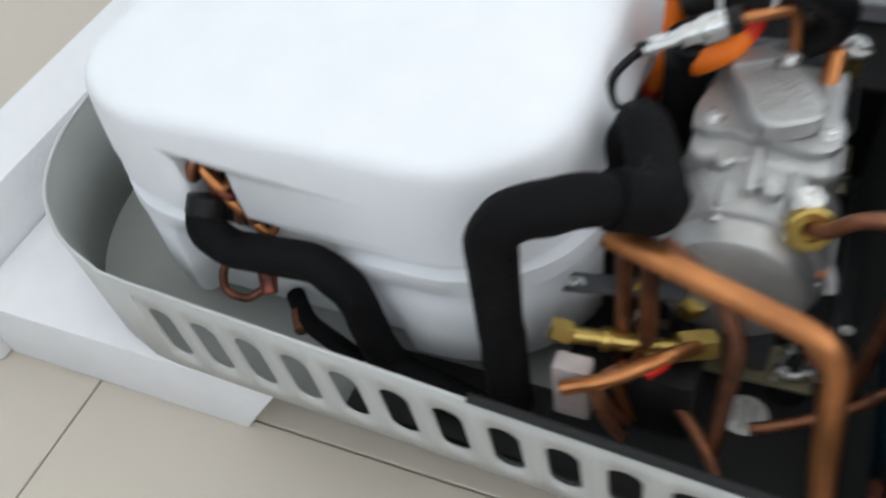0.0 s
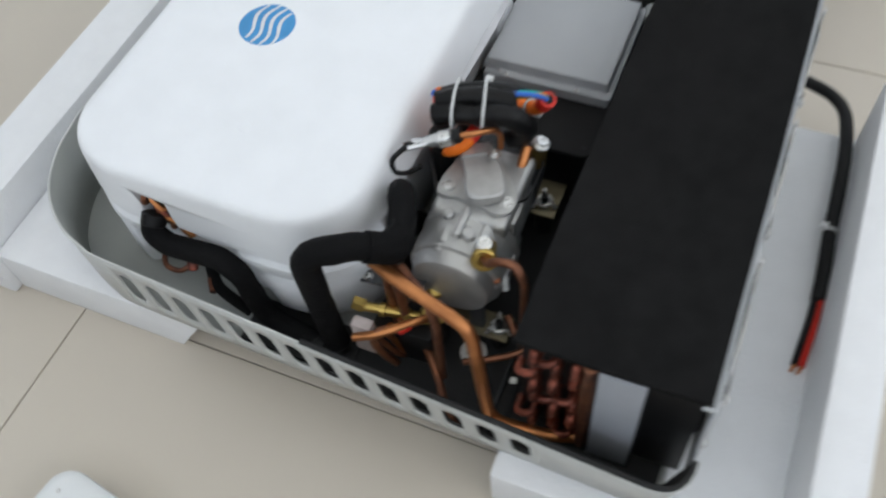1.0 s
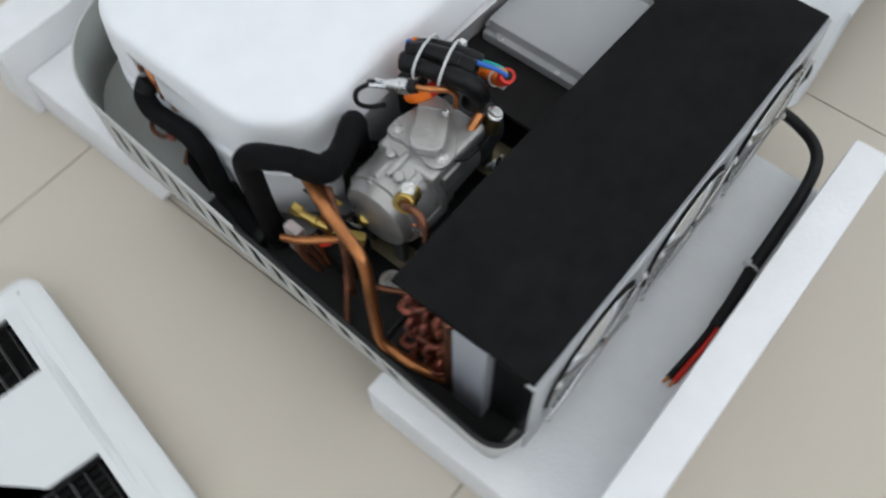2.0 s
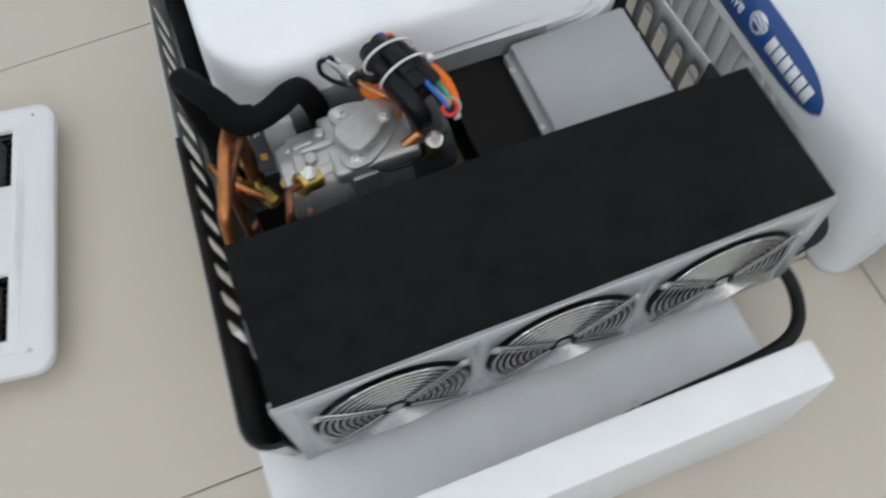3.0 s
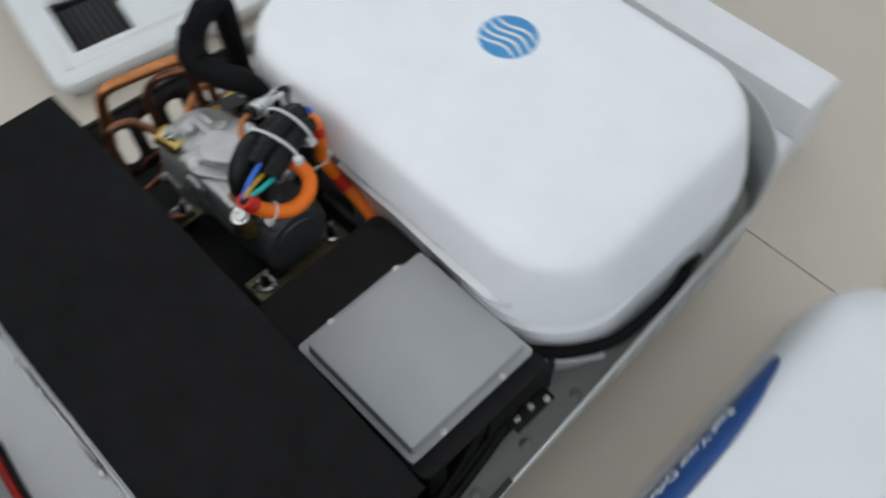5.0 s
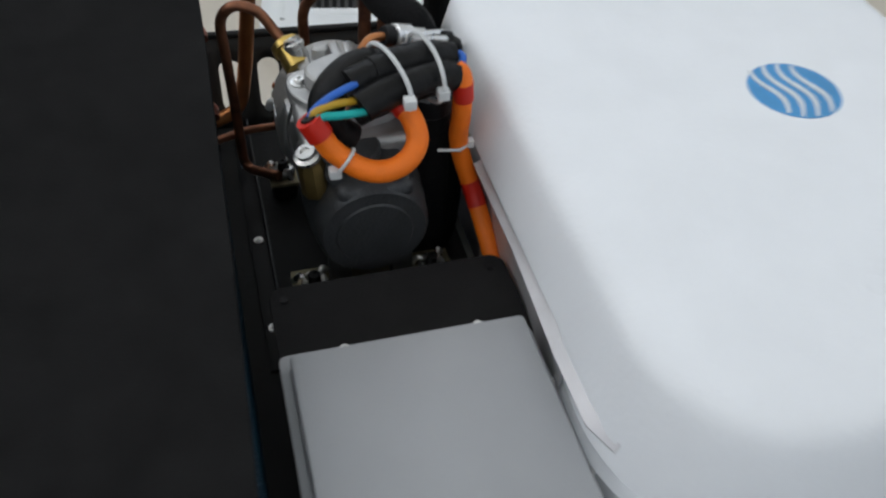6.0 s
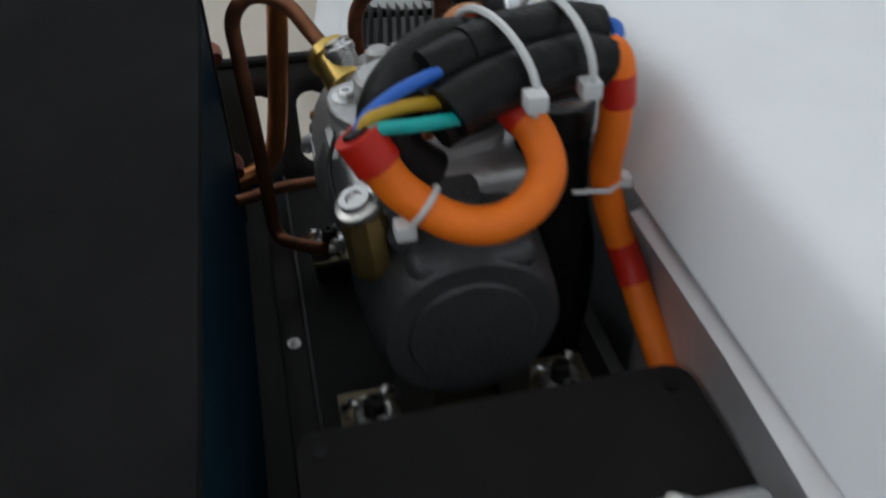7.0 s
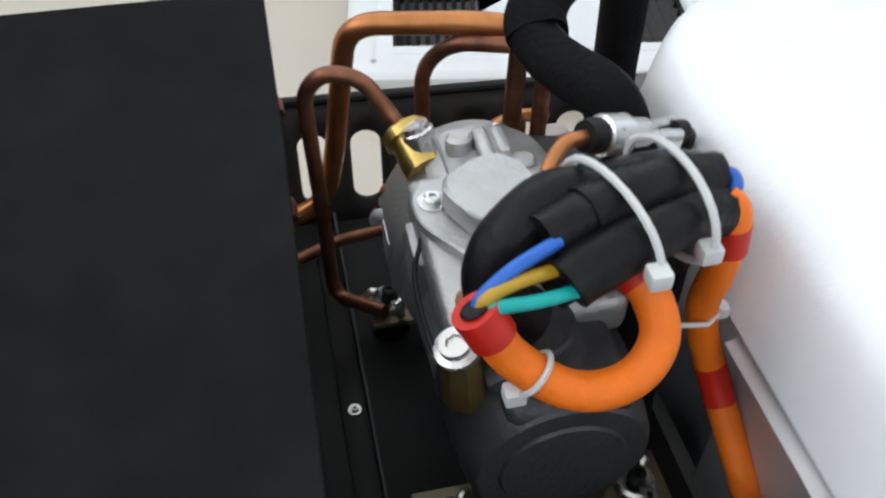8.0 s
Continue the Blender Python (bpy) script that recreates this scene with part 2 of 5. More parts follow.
def slab(outline, z0, z1, bev=0.0, bm=None):
    cx = sum(p[0] for p in outline) / len(outline)
    cy = sum(p[1] for p in outline) / len(outline)

    def ring(z, k):
        out = []
        for x, y in outline:
            d = Vector((cx - x, cy - y))
            d = d.normalized() * k if d.length > 0 else d
            out.append((x + d.x, y + d.y, z))
        return out

    lay = [ring(z0, bev), ring(z0 + bev, 0), ring(z1 - bev, 0), ring(z1, bev)] if bev else [ring(z0, 0), ring(z1, 0)]
    return loft(lay, bm)


def torus(center, normal, R, r, seg=40, ring=8, bm=None):
    q = Vector(normal).normalized().to_track_quat("Z", "Y").to_matrix()
    line = [Vector(center) + q @ Vector((R * math.cos(2 * math.pi * k / seg), R * math.sin(2 * math.pi * k / seg), 0)) for k in range(seg)]
    return sweep(line, r, ring, bm, closed=True)


def hole_cell(own, corners, hole):
    """A four-sided sheet with an opening: corners as four points, hole as a loop of points in the sheet's own (u, v), 0 to 1."""
    A, B, C, D = (Vector(c) for c in corners)

    def at(u, v):
        return (A * (1 - u) + B * u) * (1 - v) + (D * (1 - u) + C * u) * v

    inner, outer = [], []
    for u, v in hole:
        du, dv = u - 0.5, v - 0.5
        k = 0.5 / max(abs(du), abs(dv))
        inner.append(own.verts.new(at(u, v)))
        outer.append(own.verts.new(at(0.5 + du * k, 0.5 + dv * k)))
    n = len(hole)
    for k in range(n):
        own.faces.new((outer[k], outer[(k + 1) % n], inner[(k + 1) % n], inner[k]))
    for c, su, sv in ((A, -1, -1), (B, 1, -1), (C, 1, 1), (D, -1, 1)):
        def off(k):
            du, dv = hole[k][0] - 0.5, hole[k][1] - 0.5
            m = max(abs(du), abs(dv))
            return (du / m - su) ** 2 + (dv / m - sv) ** 2

        outer[min(range(n), key=off)].co = c


def slot_loop(w, h, cw, ch, cv=0.5, n=7):
    """An upright slot with round ends, w by h metres, in a cell cw by ch metres; cv: its middle's height in the cell."""
    r, out = w / 2, []
    for s, a0 in ((1, 0), (-1, 180)):
        for k in range(n + 1):
            a = radians(a0 + 180 * k / n)
            out.append((0.5 + r * math.cos(a) / cw, 0.5 + (s * (h / 2 - r) + r * math.sin(a)) / ch))
    return out


def bolt(p, axis, r=0.006, h=0.005, bm=None):
    a = Vector(axis).normalized()
    p = Vector(p)
    bm = lathe([(0, r * 1.7), (0.0012, r * 1.7), (0.0012, r), (h, r), (h + 0.0008, r * 0.8), (h + 0.0008, r * 0.45), (h - 0.001, r * 0.4)], p, a, 18, bm)
    return bm


def carve(ob, *cutters):
    """Cuts the cutters' meshes out of a part for good."""
    for c in cutters:
        mod = ob.modifiers.new("cut", "BOOLEAN")
        mod.object, mod.solver = c, "EXACT"
    bpy.context.view_layer.update()
    me = bpy.data.meshes.new_from_object(ob.evaluated_get(bpy.context.evaluated_depsgraph_get()))
    ob.modifiers.clear()
    old = ob.data
    ob.data = me
    bpy.data.meshes.remove(old)
    for c in cutters:
        bpy.data.objects.remove(c)


# ---------------------------------------------------------------- the room
# walls, ceiling and windows are unseen, added for light and bounce
X0, X1, Y0, Y1, ZC = -2.405, 3.195, -2.36, 3.24, 3.5
T = 0.16


def wall_with_window(name, axis, at, lo, hi, a, b, z0, z1):
    """A wall in the plane axis = at that runs from lo to hi, T thick outwards, with a window opening from a to b and z0 to z1."""
    bm = bmesh.new()
    p, q = sorted((at, at + (T if at > 0 else -T)))
    for u0, u1, v0, v1 in ((lo, a, 0, ZC), (b, hi, 0, ZC), (a, b, 0, z0), (a, b, z1, ZC)):
        if axis == "y":
            box(u0, p, v0, u1, q, v1, bm=bm)
        else:
            box(p, u0, v0, q, u1, v1, bm=bm)
    return solid(name, bm, M_WALL, "plain off-white wall, unseen, added to close the room", "wall", kind="structure")


wall_with_window("wall_south", "y", Y0, X0 - T, X1 + T, -1.8, 2.6, 1.3, 3.3)
wall_with_window("wall_west", "x", X0, Y0, Y1, -1.7, 2.7, 1.3, 3.3)
wall_with_window("wall_north", "y", Y1, X0 - T, X1 + T, -1.8, 2.6, 1.3, 3.3)
wall_with_window("wall_east", "x", X1, Y0, Y1, -1.7, 2.7, 1.3, 3.3)
solid("ceiling", box(X0 - T, Y0 - T, ZC, X1 + T, Y1 + T, ZC + 0.15), M_CEIL, "plain white ceiling, unseen, added to bounce light down", "ceiling", kind="structure")


def window_frame(name, axis, at, a, b, z0, z1):
    bm = bmesh.new()
    w, d = 0.05, 0.05
    cuts = [a, (2 * a + b) / 3, (a + 2 * b) / 3, b]
    bars = [(a, b, z0, z0 + w), (a, b, z1 - w, z1)]
    bars += [(c - w / 2 if 0 < i < 3 else (c if i == 0 else c - w), c + w / 2 if 0 < i < 3 else (c + w if i == 0 else c), z0 + w, z1 - w) for i, c in enumerate(cuts)]
    for u0, u1, v0, v1 in bars:
        if axis == "y":
            box(u0, at - 0.04 - d, v0, u1, at - 0.04, v1, bm=bm)
        else:
            box(at - 0.04 - d, u0, v0, at - 0.04, u1, v1, bm=bm)
    solid(name, bm, M_FRAME, "plain light grey frame of an unseen, added window", "window", kind="structure")


window_frame("added_window_1", "y", Y0, -1.8, 2.6, 1.3, 3.3)
window_frame("added_window_2", "x", X0, -1.7, 2.7, 1.3, 3.3)
window_frame("added_window_3", "x", X1 + 0.13, -1.7, 2.7, 1.3, 3.3)
window_frame("added_window_4", "y", Y1 + 0.13, -1.8, 2.6, 1.3, 3.3)

floor = solid("floor", box(X0 - T, Y0 - T, -0.1, X1 + T, Y1 + T, -0.004), M_GROUT, "beige polished porcelain tile floor with dark joints", "floor", kind="structure")


# ---------------------------------------------------------------- base tray of the unit
BOTTOM, RIM_Z, FLARE = 0.088, 0.203, 0.024


def tray_outline():
    """Stations of the tray's rim in order, each with a flag: a slot lies between it and the next."""
    st = []

    def corner(a, b, c, r, n=7):
        return [((p.x, p.y), False) for p in bent_line([(*a, 0), (*b, 0), (*c, 0)], r, n)[1:-1]]

    def curve(pts):
        return [((p.x, p.y), False) for p in smooth_line([(*q, 0) for q in pts], 4)]

    def slots(p0, p1, first, pitch, count):
        out = []
        for k in range(count + 1):
            y = first + pitch * k
            t = (y - p0[1]) / (p1[1] - p0[1])
            out.append(((p0[0] + (p1[0] - p0[0]) * t, y), k < count))
        return out

    fl, fr, lb, rb = (-0.057, -0.008), (0.6685, -0.008), (-0.016, 0.712), (0.631, 0.712)
    st += corner(fr, fl, lb, 0.045)
    st += slots(fl, lb, 0.168 - 0.0201, 0.0402, 14)
    st += curve([(-0.0135, 0.735), (0.008, 0.790), (0.049, 0.839), (0.107, 0.869), (0.17, 0.881)])
    st += curve([(0.48, 0.880), (0.532, 0.864), (0.578, 0.833), (0.6075, 0.796), (0.6255, 0.742)])
    st += slots(fr, rb, 0.691 + 0.0201, -0.0402, 14)
    st += corner(rb, fr, fl, 0.045)
    return st


STATIONS = tray_outline()


def foot_line(inset):
    """The rim's line drawn in by an inset."""
    pts = [Vector(p) for p, _ in STATIONS]
    out = []
    for i, p in enumerate(pts):
        d = (pts[(i + 1) % len(pts)] - pts[i - 1]).normalized()
        # the walls stand steeper towards the back
        k = inset * (0.88 - 0.75 * max(0.0, min(1.0, p.y / 0.7))) * (1.3 if p.x > 0.3 else 1.0)
        out.append((p.x + d.y * k, p.y - d.x * k))
    return out


FOOT = foot_line(FLARE)
base_tray = thing("base_tray", (0.31, 0.45, 0.1), "grey painted sheet-metal base tray with slotted side walls", "air conditioner base")
bm = bmesh.new()
n = len(STATIONS)
for i in range(n - 1):  # the front stays open under the fans
    j = i + 1
    cell = [(*FOOT[i], BOTTOM), (*FOOT[j], BOTTOM), (*STATIONS[j][0], RIM_Z), (*STATIONS[i][0], RIM_Z)]
    if STATIONS[i][1]:
        hole_cell(bm, cell, slot_loop(0.0228, 0.066, 0.0402, 0.1175))
    else:
        bm.faces.new([bm.verts.new(c) for c in cell])
bmesh.ops.remove_doubles(bm, verts=bm.verts, dist=0.0004)
bmesh.ops.recalc_face_normals(bm, faces=bm.faces)
# lit outside and shaded inside are coloured in as two greys
wall = part("slotted_wall", bm, M_TRAYOUT, base_tray, "slotted wall, its outside coloured lighter for the light on it")
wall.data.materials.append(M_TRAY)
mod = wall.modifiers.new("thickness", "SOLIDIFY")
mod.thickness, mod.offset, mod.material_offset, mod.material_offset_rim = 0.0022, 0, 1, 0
rim = [Vector((*p, RIM_Z)) for p, _ in STATIONS]
west_end = max(i for i in range(n) if i < n // 2 and rim[i].y < 0.44)
east_end = min(i for i in range(n) if i > n // 2 and rim[i].y < 0.275)
# the rim takes the lightened grey as well
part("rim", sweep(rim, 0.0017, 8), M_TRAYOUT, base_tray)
trim = [Vector((*p, RIM_Z + 0.0014)) for p in foot_line(0.0036)]
for stretch in (trim[: west_end + 1], trim[east_end:]):  # the lining ends on the inside of the rim of the front corners
    part("edge_trim", sweep(stretch, 0.0036, 8), M_LINER, base_tray, "black foam edge trim")
bm = loft([[(*p, BOTTOM - 0.001) for p in FOOT], [(*p, BOTTOM + 0.004) for p in FOOT]])
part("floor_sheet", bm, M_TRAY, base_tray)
# black foam liner on the floor of the machine bay
bm = bmesh.new()
own = [bm.verts.new((x, y, BOTTOM + 0.0045)) for x, y in ((-0.028, 0.02), (0.598, 0.02), (0.592, 0.40), (-0.015, 0.40))]
ext = bmesh.ops.extrude_face_region(bm, geom=[bm.faces.new(own)])
for v in ext["geom"]:
    if isinstance(v, bmesh.types.BMVert):
        v.co.z += 0.008
part("liner_and_floor_shade", bm, M_LINER, base_tray, "thin black sheet for foam liner and floor shade")
# black strip added where the floor behind the slots lies in shade
part("liner_and_floor_shade", box(-0.012, 0.4005, BOTTOM + 0.0045, 0.05, 0.55, BOTTOM + 0.0125, 0.001), M_LINER, base_tray, "thin black sheet for foam liner and floor shade")
# dark sheet round the inside of the front corners
inner_rim, inner_foot = foot_line(0.0045), foot_line(FLARE + 0.0045)
for front in ([i for i in range(n) if i > n // 2 and STATIONS[i][0][1] < 0.275], [i for i in range(n) if i < n // 2 and STATIONS[i][0][1] < 0.44]):
    bm = bmesh.new()
    for i, j in zip(front, front[1:]):
        cell = [(*inner_foot[i], BOTTOM + 0.005), (*inner_foot[j], BOTTOM + 0.005), (*inner_rim[j], RIM_Z - 0.003), (*inner_rim[i], RIM_Z - 0.003)]
        if STATIONS[i][1]:  # the slots go through the lining too
            hole_cell(bm, cell, slot_loop(0.0232, 0.067, 0.0402, 0.1175))
        else:
            bm.faces.new([bm.verts.new(c) for c in cell])
    bmesh.ops.remove_doubles(bm, verts=bm.verts, dist=0.0004)
    liner = part("corner_liner", bm, M_TRAYIN, base_tray, "dark sheet lining the front corner")
    mod = liner.modifiers.new("thickness", "SOLIDIFY")
    mod.thickness, mod.offset = 0.003, 0
# the lining is folded over the rim and down the outside at the cable's corner
outer_rim, outer_foot = foot_line(-0.0035), foot_line(FLARE * 0.5 - 0.0035)
front = [i for i in range(n) if i > n // 2 and STATIONS[i][0][1] < 0.034]
low = (BOTTOM + RIM_Z) / 2
bm = bmesh.new()
for i, j in zip(front, front[1:]):
    v = [bm.verts.new(c) for c in ((*outer_foot[i], low), (*outer_foot[j], low), (*outer_rim[j], RIM_Z + 0.003), (*outer_rim[i], RIM_Z + 0.003), (*inner_rim[i], RIM_Z + 0.004), (*inner_rim[j], RIM_Z + 0.004))]
    bm.faces.new((v[0], v[1], v[2], v[3]))
    bm.faces.new((v[3], v[2], v[5], v[4]))
bmesh.ops.remove_doubles(bm, verts=bm.verts, dist=0.0004)
wrap = part("corner_wrap", bm, M_LINER, base_tray, "black foam folded over the front corner")
mod = wrap.modifiers.new("thickness", "SOLIDIFY")
mod.thickness, mod.offset = 0.002, 0
for x, y in ((0.615, 0.429), (0.615, 0.342), (0.616, 0.26)):
    part("rivet", lathe([(0, 0.0088), (0.0008, 0.0088), (0.0012, 0.006), (0.0026, 0.0052), (0.0034, 0.003), (0.0034, 0)], (x, y, BOTTOM + 0.004), (0, 0, 1), 20), M_CASTM, base_tray)

# ---------------------------------------------------------------- condenser under its black cover
condenser = thing("condenser", (0.312, 0.09, 0.1), "finned condenser with copper return bends under a black foam cover sheet", "condenser")
bm = slab([(-0.001, 0.0), (0.3, -0.0015), (0.6255, 0.0), (0.625, 0.09), (0.624, 0.1815), (0.4, 0.187), (0.15, 0.1895), (-0.001, 0.189), (-0.002, 0.1)], 0.309, 0.316, 0.0012)
part("cover_sheet", bm, M_FOAM, condenser, "matt black foam cover sheet")
# solid black block that fills the depth behind the fins
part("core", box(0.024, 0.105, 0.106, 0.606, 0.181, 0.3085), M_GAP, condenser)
bm = bmesh.new()
for k in range(145):
    x = 0.026 + k * 0.004
    v = [bm.verts.new(c) for c in ((x, 0.1845, 0.108), (x + 0.0008, 0.1845, 0.108), (x + 0.0008, 0.1845, 0.308), (x, 0.1845, 0.308),
                                   (x, 0.1815, 0.108), (x + 0.0008, 0.1815, 0.108), (x + 0.0008, 0.1815, 0.308), (x, 0.1815, 0.308))]
    for f in ((0, 1, 2, 3), (0, 4, 5, 1), (3, 2, 6, 7), (0, 3, 7, 4), (1, 5, 6, 2)):
        bm.faces.new([v[i] for i in f])
tagged(part("fin_pack", bm, M_FIN, condenser, "dark blue coated fins"), kind="stuff")
part("end_plate", box(0.018, 0.107, 0.104, 0.0225, 0.186, 0.3085, 0.0008), M_GAP, condenser)
part("end_plate", box(0.6075, 0.0, 0.104, 0.61, 0.183, 0.3085, 0.0008), M_GAP, condenser)
rnd = random.Random(4)
for row in range(3):
    for k in range(6):
        y = 0.126 + row * 0.021 + rnd.uniform(-0.001, 0.001)
        z = 0.122 + k * 0.031 + (0.012 if row % 2 else 0)
        dz = 0.02 if (row + k) % 3 else -0.006
        dy = 0.0 if (row + k) % 3 else 0.018
        xo = 0.002 - 0.004 * (k % 2) + rnd.uniform(-0.0015, 0.0015)
        line = bent_line([(0.02, y, z), (xo, y, z), (xo, y + dy, z + dz), (0.02, y + dy, z + dz)], 0.008, 5)
        part("return_bend", sweep(line, 0.0044, 10, wob=0.08), M_COPPERR, condenser)
part("header_pipe", cyl((0.004, 0.113, 0.108), (0.004, 0.113, 0.305), 0.0075, segs=14, bev=0.002), M_COPPERD, condenser, "tarnished copper header pipe")
part("side_bracket", box(-0.004, 0.058, 0.103, 0.014, 0.1035, 0.3075, 0.0015), M_BRACKET, condenser, "light grey folded sheet-metal bracket")
part("inner_panel", box(0.012, 0.004, 0.104, 0.016, 0.056, 0.3085, 0.0005), M_GAP, condenser)
# front panel with its three round openings
FANS = (0.1145, 0.3135, 0.5105)
PZ0, PZ1, PY = 0.112, 0.3085, -0.004
bm = bmesh.new()
edges = [0.0145, 0.2145, 0.4125, 0.6085]
for a, b in zip(edges, edges[1:]):
    w, h = b - a, PZ1 - PZ0
    loop = [(0.5 + 0.0915 * math.cos(2 * math.pi * i / 48) / w, 0.5 + 0.0915 * math.sin(2 * math.pi * i / 48) / h) for i in range(48)]
    hole_cell(bm, [(a, PY, PZ0), (b, PY, PZ0), (b, PY, PZ1), (a, PY, PZ1)], loop)
for a, b in ((-0.004, edges[0]), (edges[-1], 0.628)):
    bm.faces.new([bm.verts.new(c) for c in ((a, PY, PZ0), (b, PY, PZ0), (b, PY, PZ1), (a, PY, PZ1))])
bmesh.ops.remove_doubles(bm, verts=bm.verts, dist=0.0003)
panel = part("fan_panel", bm, M_SHEET, condenser, "light grey sheet-metal fan panel")
mod = panel.modifiers.new("thickness", "SOLIDIFY")
mod.thickness, mod.offset = 0.003, 0
part("panel_fold", box(-0.004, PY + 0.0015, 0.3055, 0.628, PY + 0.012, 0.3088, 0.0008), M_SHEET, condenser)
part("corner_post", box(0.612, -0.002, 0.106, 0.630, 0.012, 0.300, 0.004), M_BLACK, condenser)


# ---------------------------------------------------------------- axial fans
def axial_fan():
    """Built round its hub at the origin, blowing along -y."""
    f = thing("axial_fan", (0, 0, 0), "round axial fan with chrome wire finger guard and black blades", "fan", "fans of the condenser")
    bm = lathe([(0, 0.0905), (0.03, 0.0905), (0.03, 0.0885), (0.0, 0.0885)], (0, 0.001, 0), (0, 1, 0), 48)
    part("shroud", bm, M_GAP, f, "black shroud ring")
    for k in range(9):
        R = 0.0205 + k * 0.0079
        y = -0.0062 + 0.0022 * (k / 8) ** 2.2
        part("guard_ring", torus((0, y, 0), (0, 1, 0), R, 0.0018, 56, 8), M_CHROME, f)
    for a in (35, 145, 215, 325):
        c, s = math.cos(radians(a)), math.sin(radians(a))
        for o in (-0.0033, 0.0033):
            line = [Vector((r * c - o * s, y, r * s + o * c)) for r, y in ((0.017, -0.0085), (0.06, -0.0082), (0.088, -0.0068), (0.099, -0.006))]
            part("guard_spoke", sweep(line, 0.0016, 8), M_CHROME, f)
        part("guard_screw", bolt((0.1 * c, -0.006, 0.1 * s), (0, -1, 0), 0.004, 0.003), M_STEEL, f)
    bm = lathe([(0, 0.0), (0, 0.007), (0.002, 0.009), (0.004, 0.009), (0.004, 0.0)], (0, -0.0098, 0), (0, 1, 0), 32)
    part("guard_badge", bm, M_CHROME, f)
    bm = lathe([(0, 0), (0, 0.03), (0.004, 0.034), (0.03, 0.034), (0.03, 0)], (0, 0.0, 0), (0, 1, 0), 32)
    hub = part("hub", bm, M_GAP, f)
    for k in range(7):
        bm = bmesh.new()
        rows = []
        for i in range(5):
            r = 0.033 + 0.0535 * i / 4
            tw = radians(52 - 5 * i)
            sweepback = radians(8 * i)
            row = []
            for j in range(5):
                c = (j / 4 - 0.5) * (0.03 + 0.006 * i)
                x, z = r, c * math.cos(tw)
                an = sweepback + 2 * math.pi * k / 7
                row.append(bm.verts.new((x * math.cos(an) - z * math.sin(an), 0.017 + c * math.sin(tw), x * math.sin(an) + z * math.cos(an))))
            rows.append(row)
        for A, B in zip(rows, rows[1:]):
            for j in range(4):
                bm.faces.new((A[j], A[j + 1], B[j + 1], B[j]))
        blade = part("blade", bm, M_GAP, f)
        mod = blade.modifiers.new("thickness", "SOLIDIFY")
        mod.thickness = 0.0018
    return f


fan = axial_fan()
fan.location = (FANS[0], PY - 0.0015, (PZ0 + PZ1) / 2)
for cx in FANS[1:]:
    copy_thing(fan, pose(cx, PY - 0.0015, (PZ0 + PZ1) / 2))

# ---------------------------------------------------------------- compressor
CY, CZ = 0.295, 0.220
comp = thing("compressor", (0.2, CY, 0.105), "cast aluminium electric compressor, its motor end darkened for shade", "compressor")
bm = lathe([(0, 0.05), (0.002, 0.053), (0.016, 0.0535), (0.018, 0.050), (0.06, 0.0485), (0.078, 0.048)], (0.155, CY, CZ), (1, 0, 0), 48)
part("motor_housing", bm, M_CASTM, comp, "grey cast motor housing")
# same casting as the motor; the shade on its end is coloured in
bm = lathe([(0.078, 0.047), (0.0785, 0.0492), (0.092, 0.0492), (0.094, 0.0480), (0.107, 0.0480), (0.110, 0.0470), (0.122, 0.0460), (0.132, 0.0440), (0.136, 0.0410), (0.1365, 0.0)], (0.155, CY, CZ), (1, 0, 0), 48)
part("end_bell", bm, M_CASTD, comp, "cast end bell of the motor, darkened for its shade")
part("end_disc", lathe([(0, 0.031), (0.0016, 0.0298), (0.0016, 0.0)], (0.2914, CY, CZ), (1, 0, 0), 40), M_CASTD, comp)
# saddle on top of the motor end
bm = box(0.236, CY - 0.028, CZ + 0.028, 0.2895, CY + 0.032, CZ + 0.0452, 0.009, 3)
part("top_step", bm, M_CASTD, comp)
# lighter compression head
bm = lathe([(0, 0.0), (0, 0.040), (0.003, 0.0455), (0.012, 0.049), (0.018, 0.0505), (0.020, 0.0545), (0.034, 0.0562), (0.062, 0.0562), (0.064, 0.0578), (0.074, 0.0578), (0.076, 0.055)], (0.080, CY, CZ), (1, 0, 0), 48)
part("head", bm, M_CAST, comp, "light grey cast compression head")
for k in range(7):
    a = radians(20 + k * 51.4)
    part("head_bolt", bolt((0.101, CY + 0.049 * math.cos(a), CZ + 0.049 * math.sin(a)), (-1, 0, 0), 0.0042, 0.005), M_STEEL, comp)
for k, (x0, x1) in enumerate(((0.104, 0.152), (0.160, 0.172), (0.238, 0.276))):
    a = radians((62, 118, 60)[k])
    c, s = math.cos(a), math.sin(a)
    bm = box(x0, -0.006, 0.046, x1, 0.006, 0.060, 0.003, 2)
    bm.transform(Matrix.Translation((0, CY, CZ)) @ Matrix.Rotation(radians(90) - a, 4, "X"))
    part("rib", bm, M_CAST if x0 < 0.16 else M_CASTD, comp)
# raised webs and bosses of the casting
for x0, x1, y0, y1, z0, z1 in ((0.112, 0.152, 0.291, 0.300, 0.262, 0.2835), (0.104, 0.128, 0.304, 0.313, 0.256, 0.276), (0.098, 0.106, 0.262, 0.325, 0.232, 0.252)):
    part("web", box(x0, y0, z0, x1, y1, z1, 0.0035, 3), M_CAST, comp)
part("boss", cyl((0.122, 0.284, 0.255), (0.119, 0.283, 0.284), 0.0085, 0.0075, 20, 0.002), M_CAST, comp)
part("boss", cyl((0.141, 0.313, 0.25), (0.140, 0.315, 0.280), 0.0075, 0.0068, 20, 0.002), M_CAST, comp)
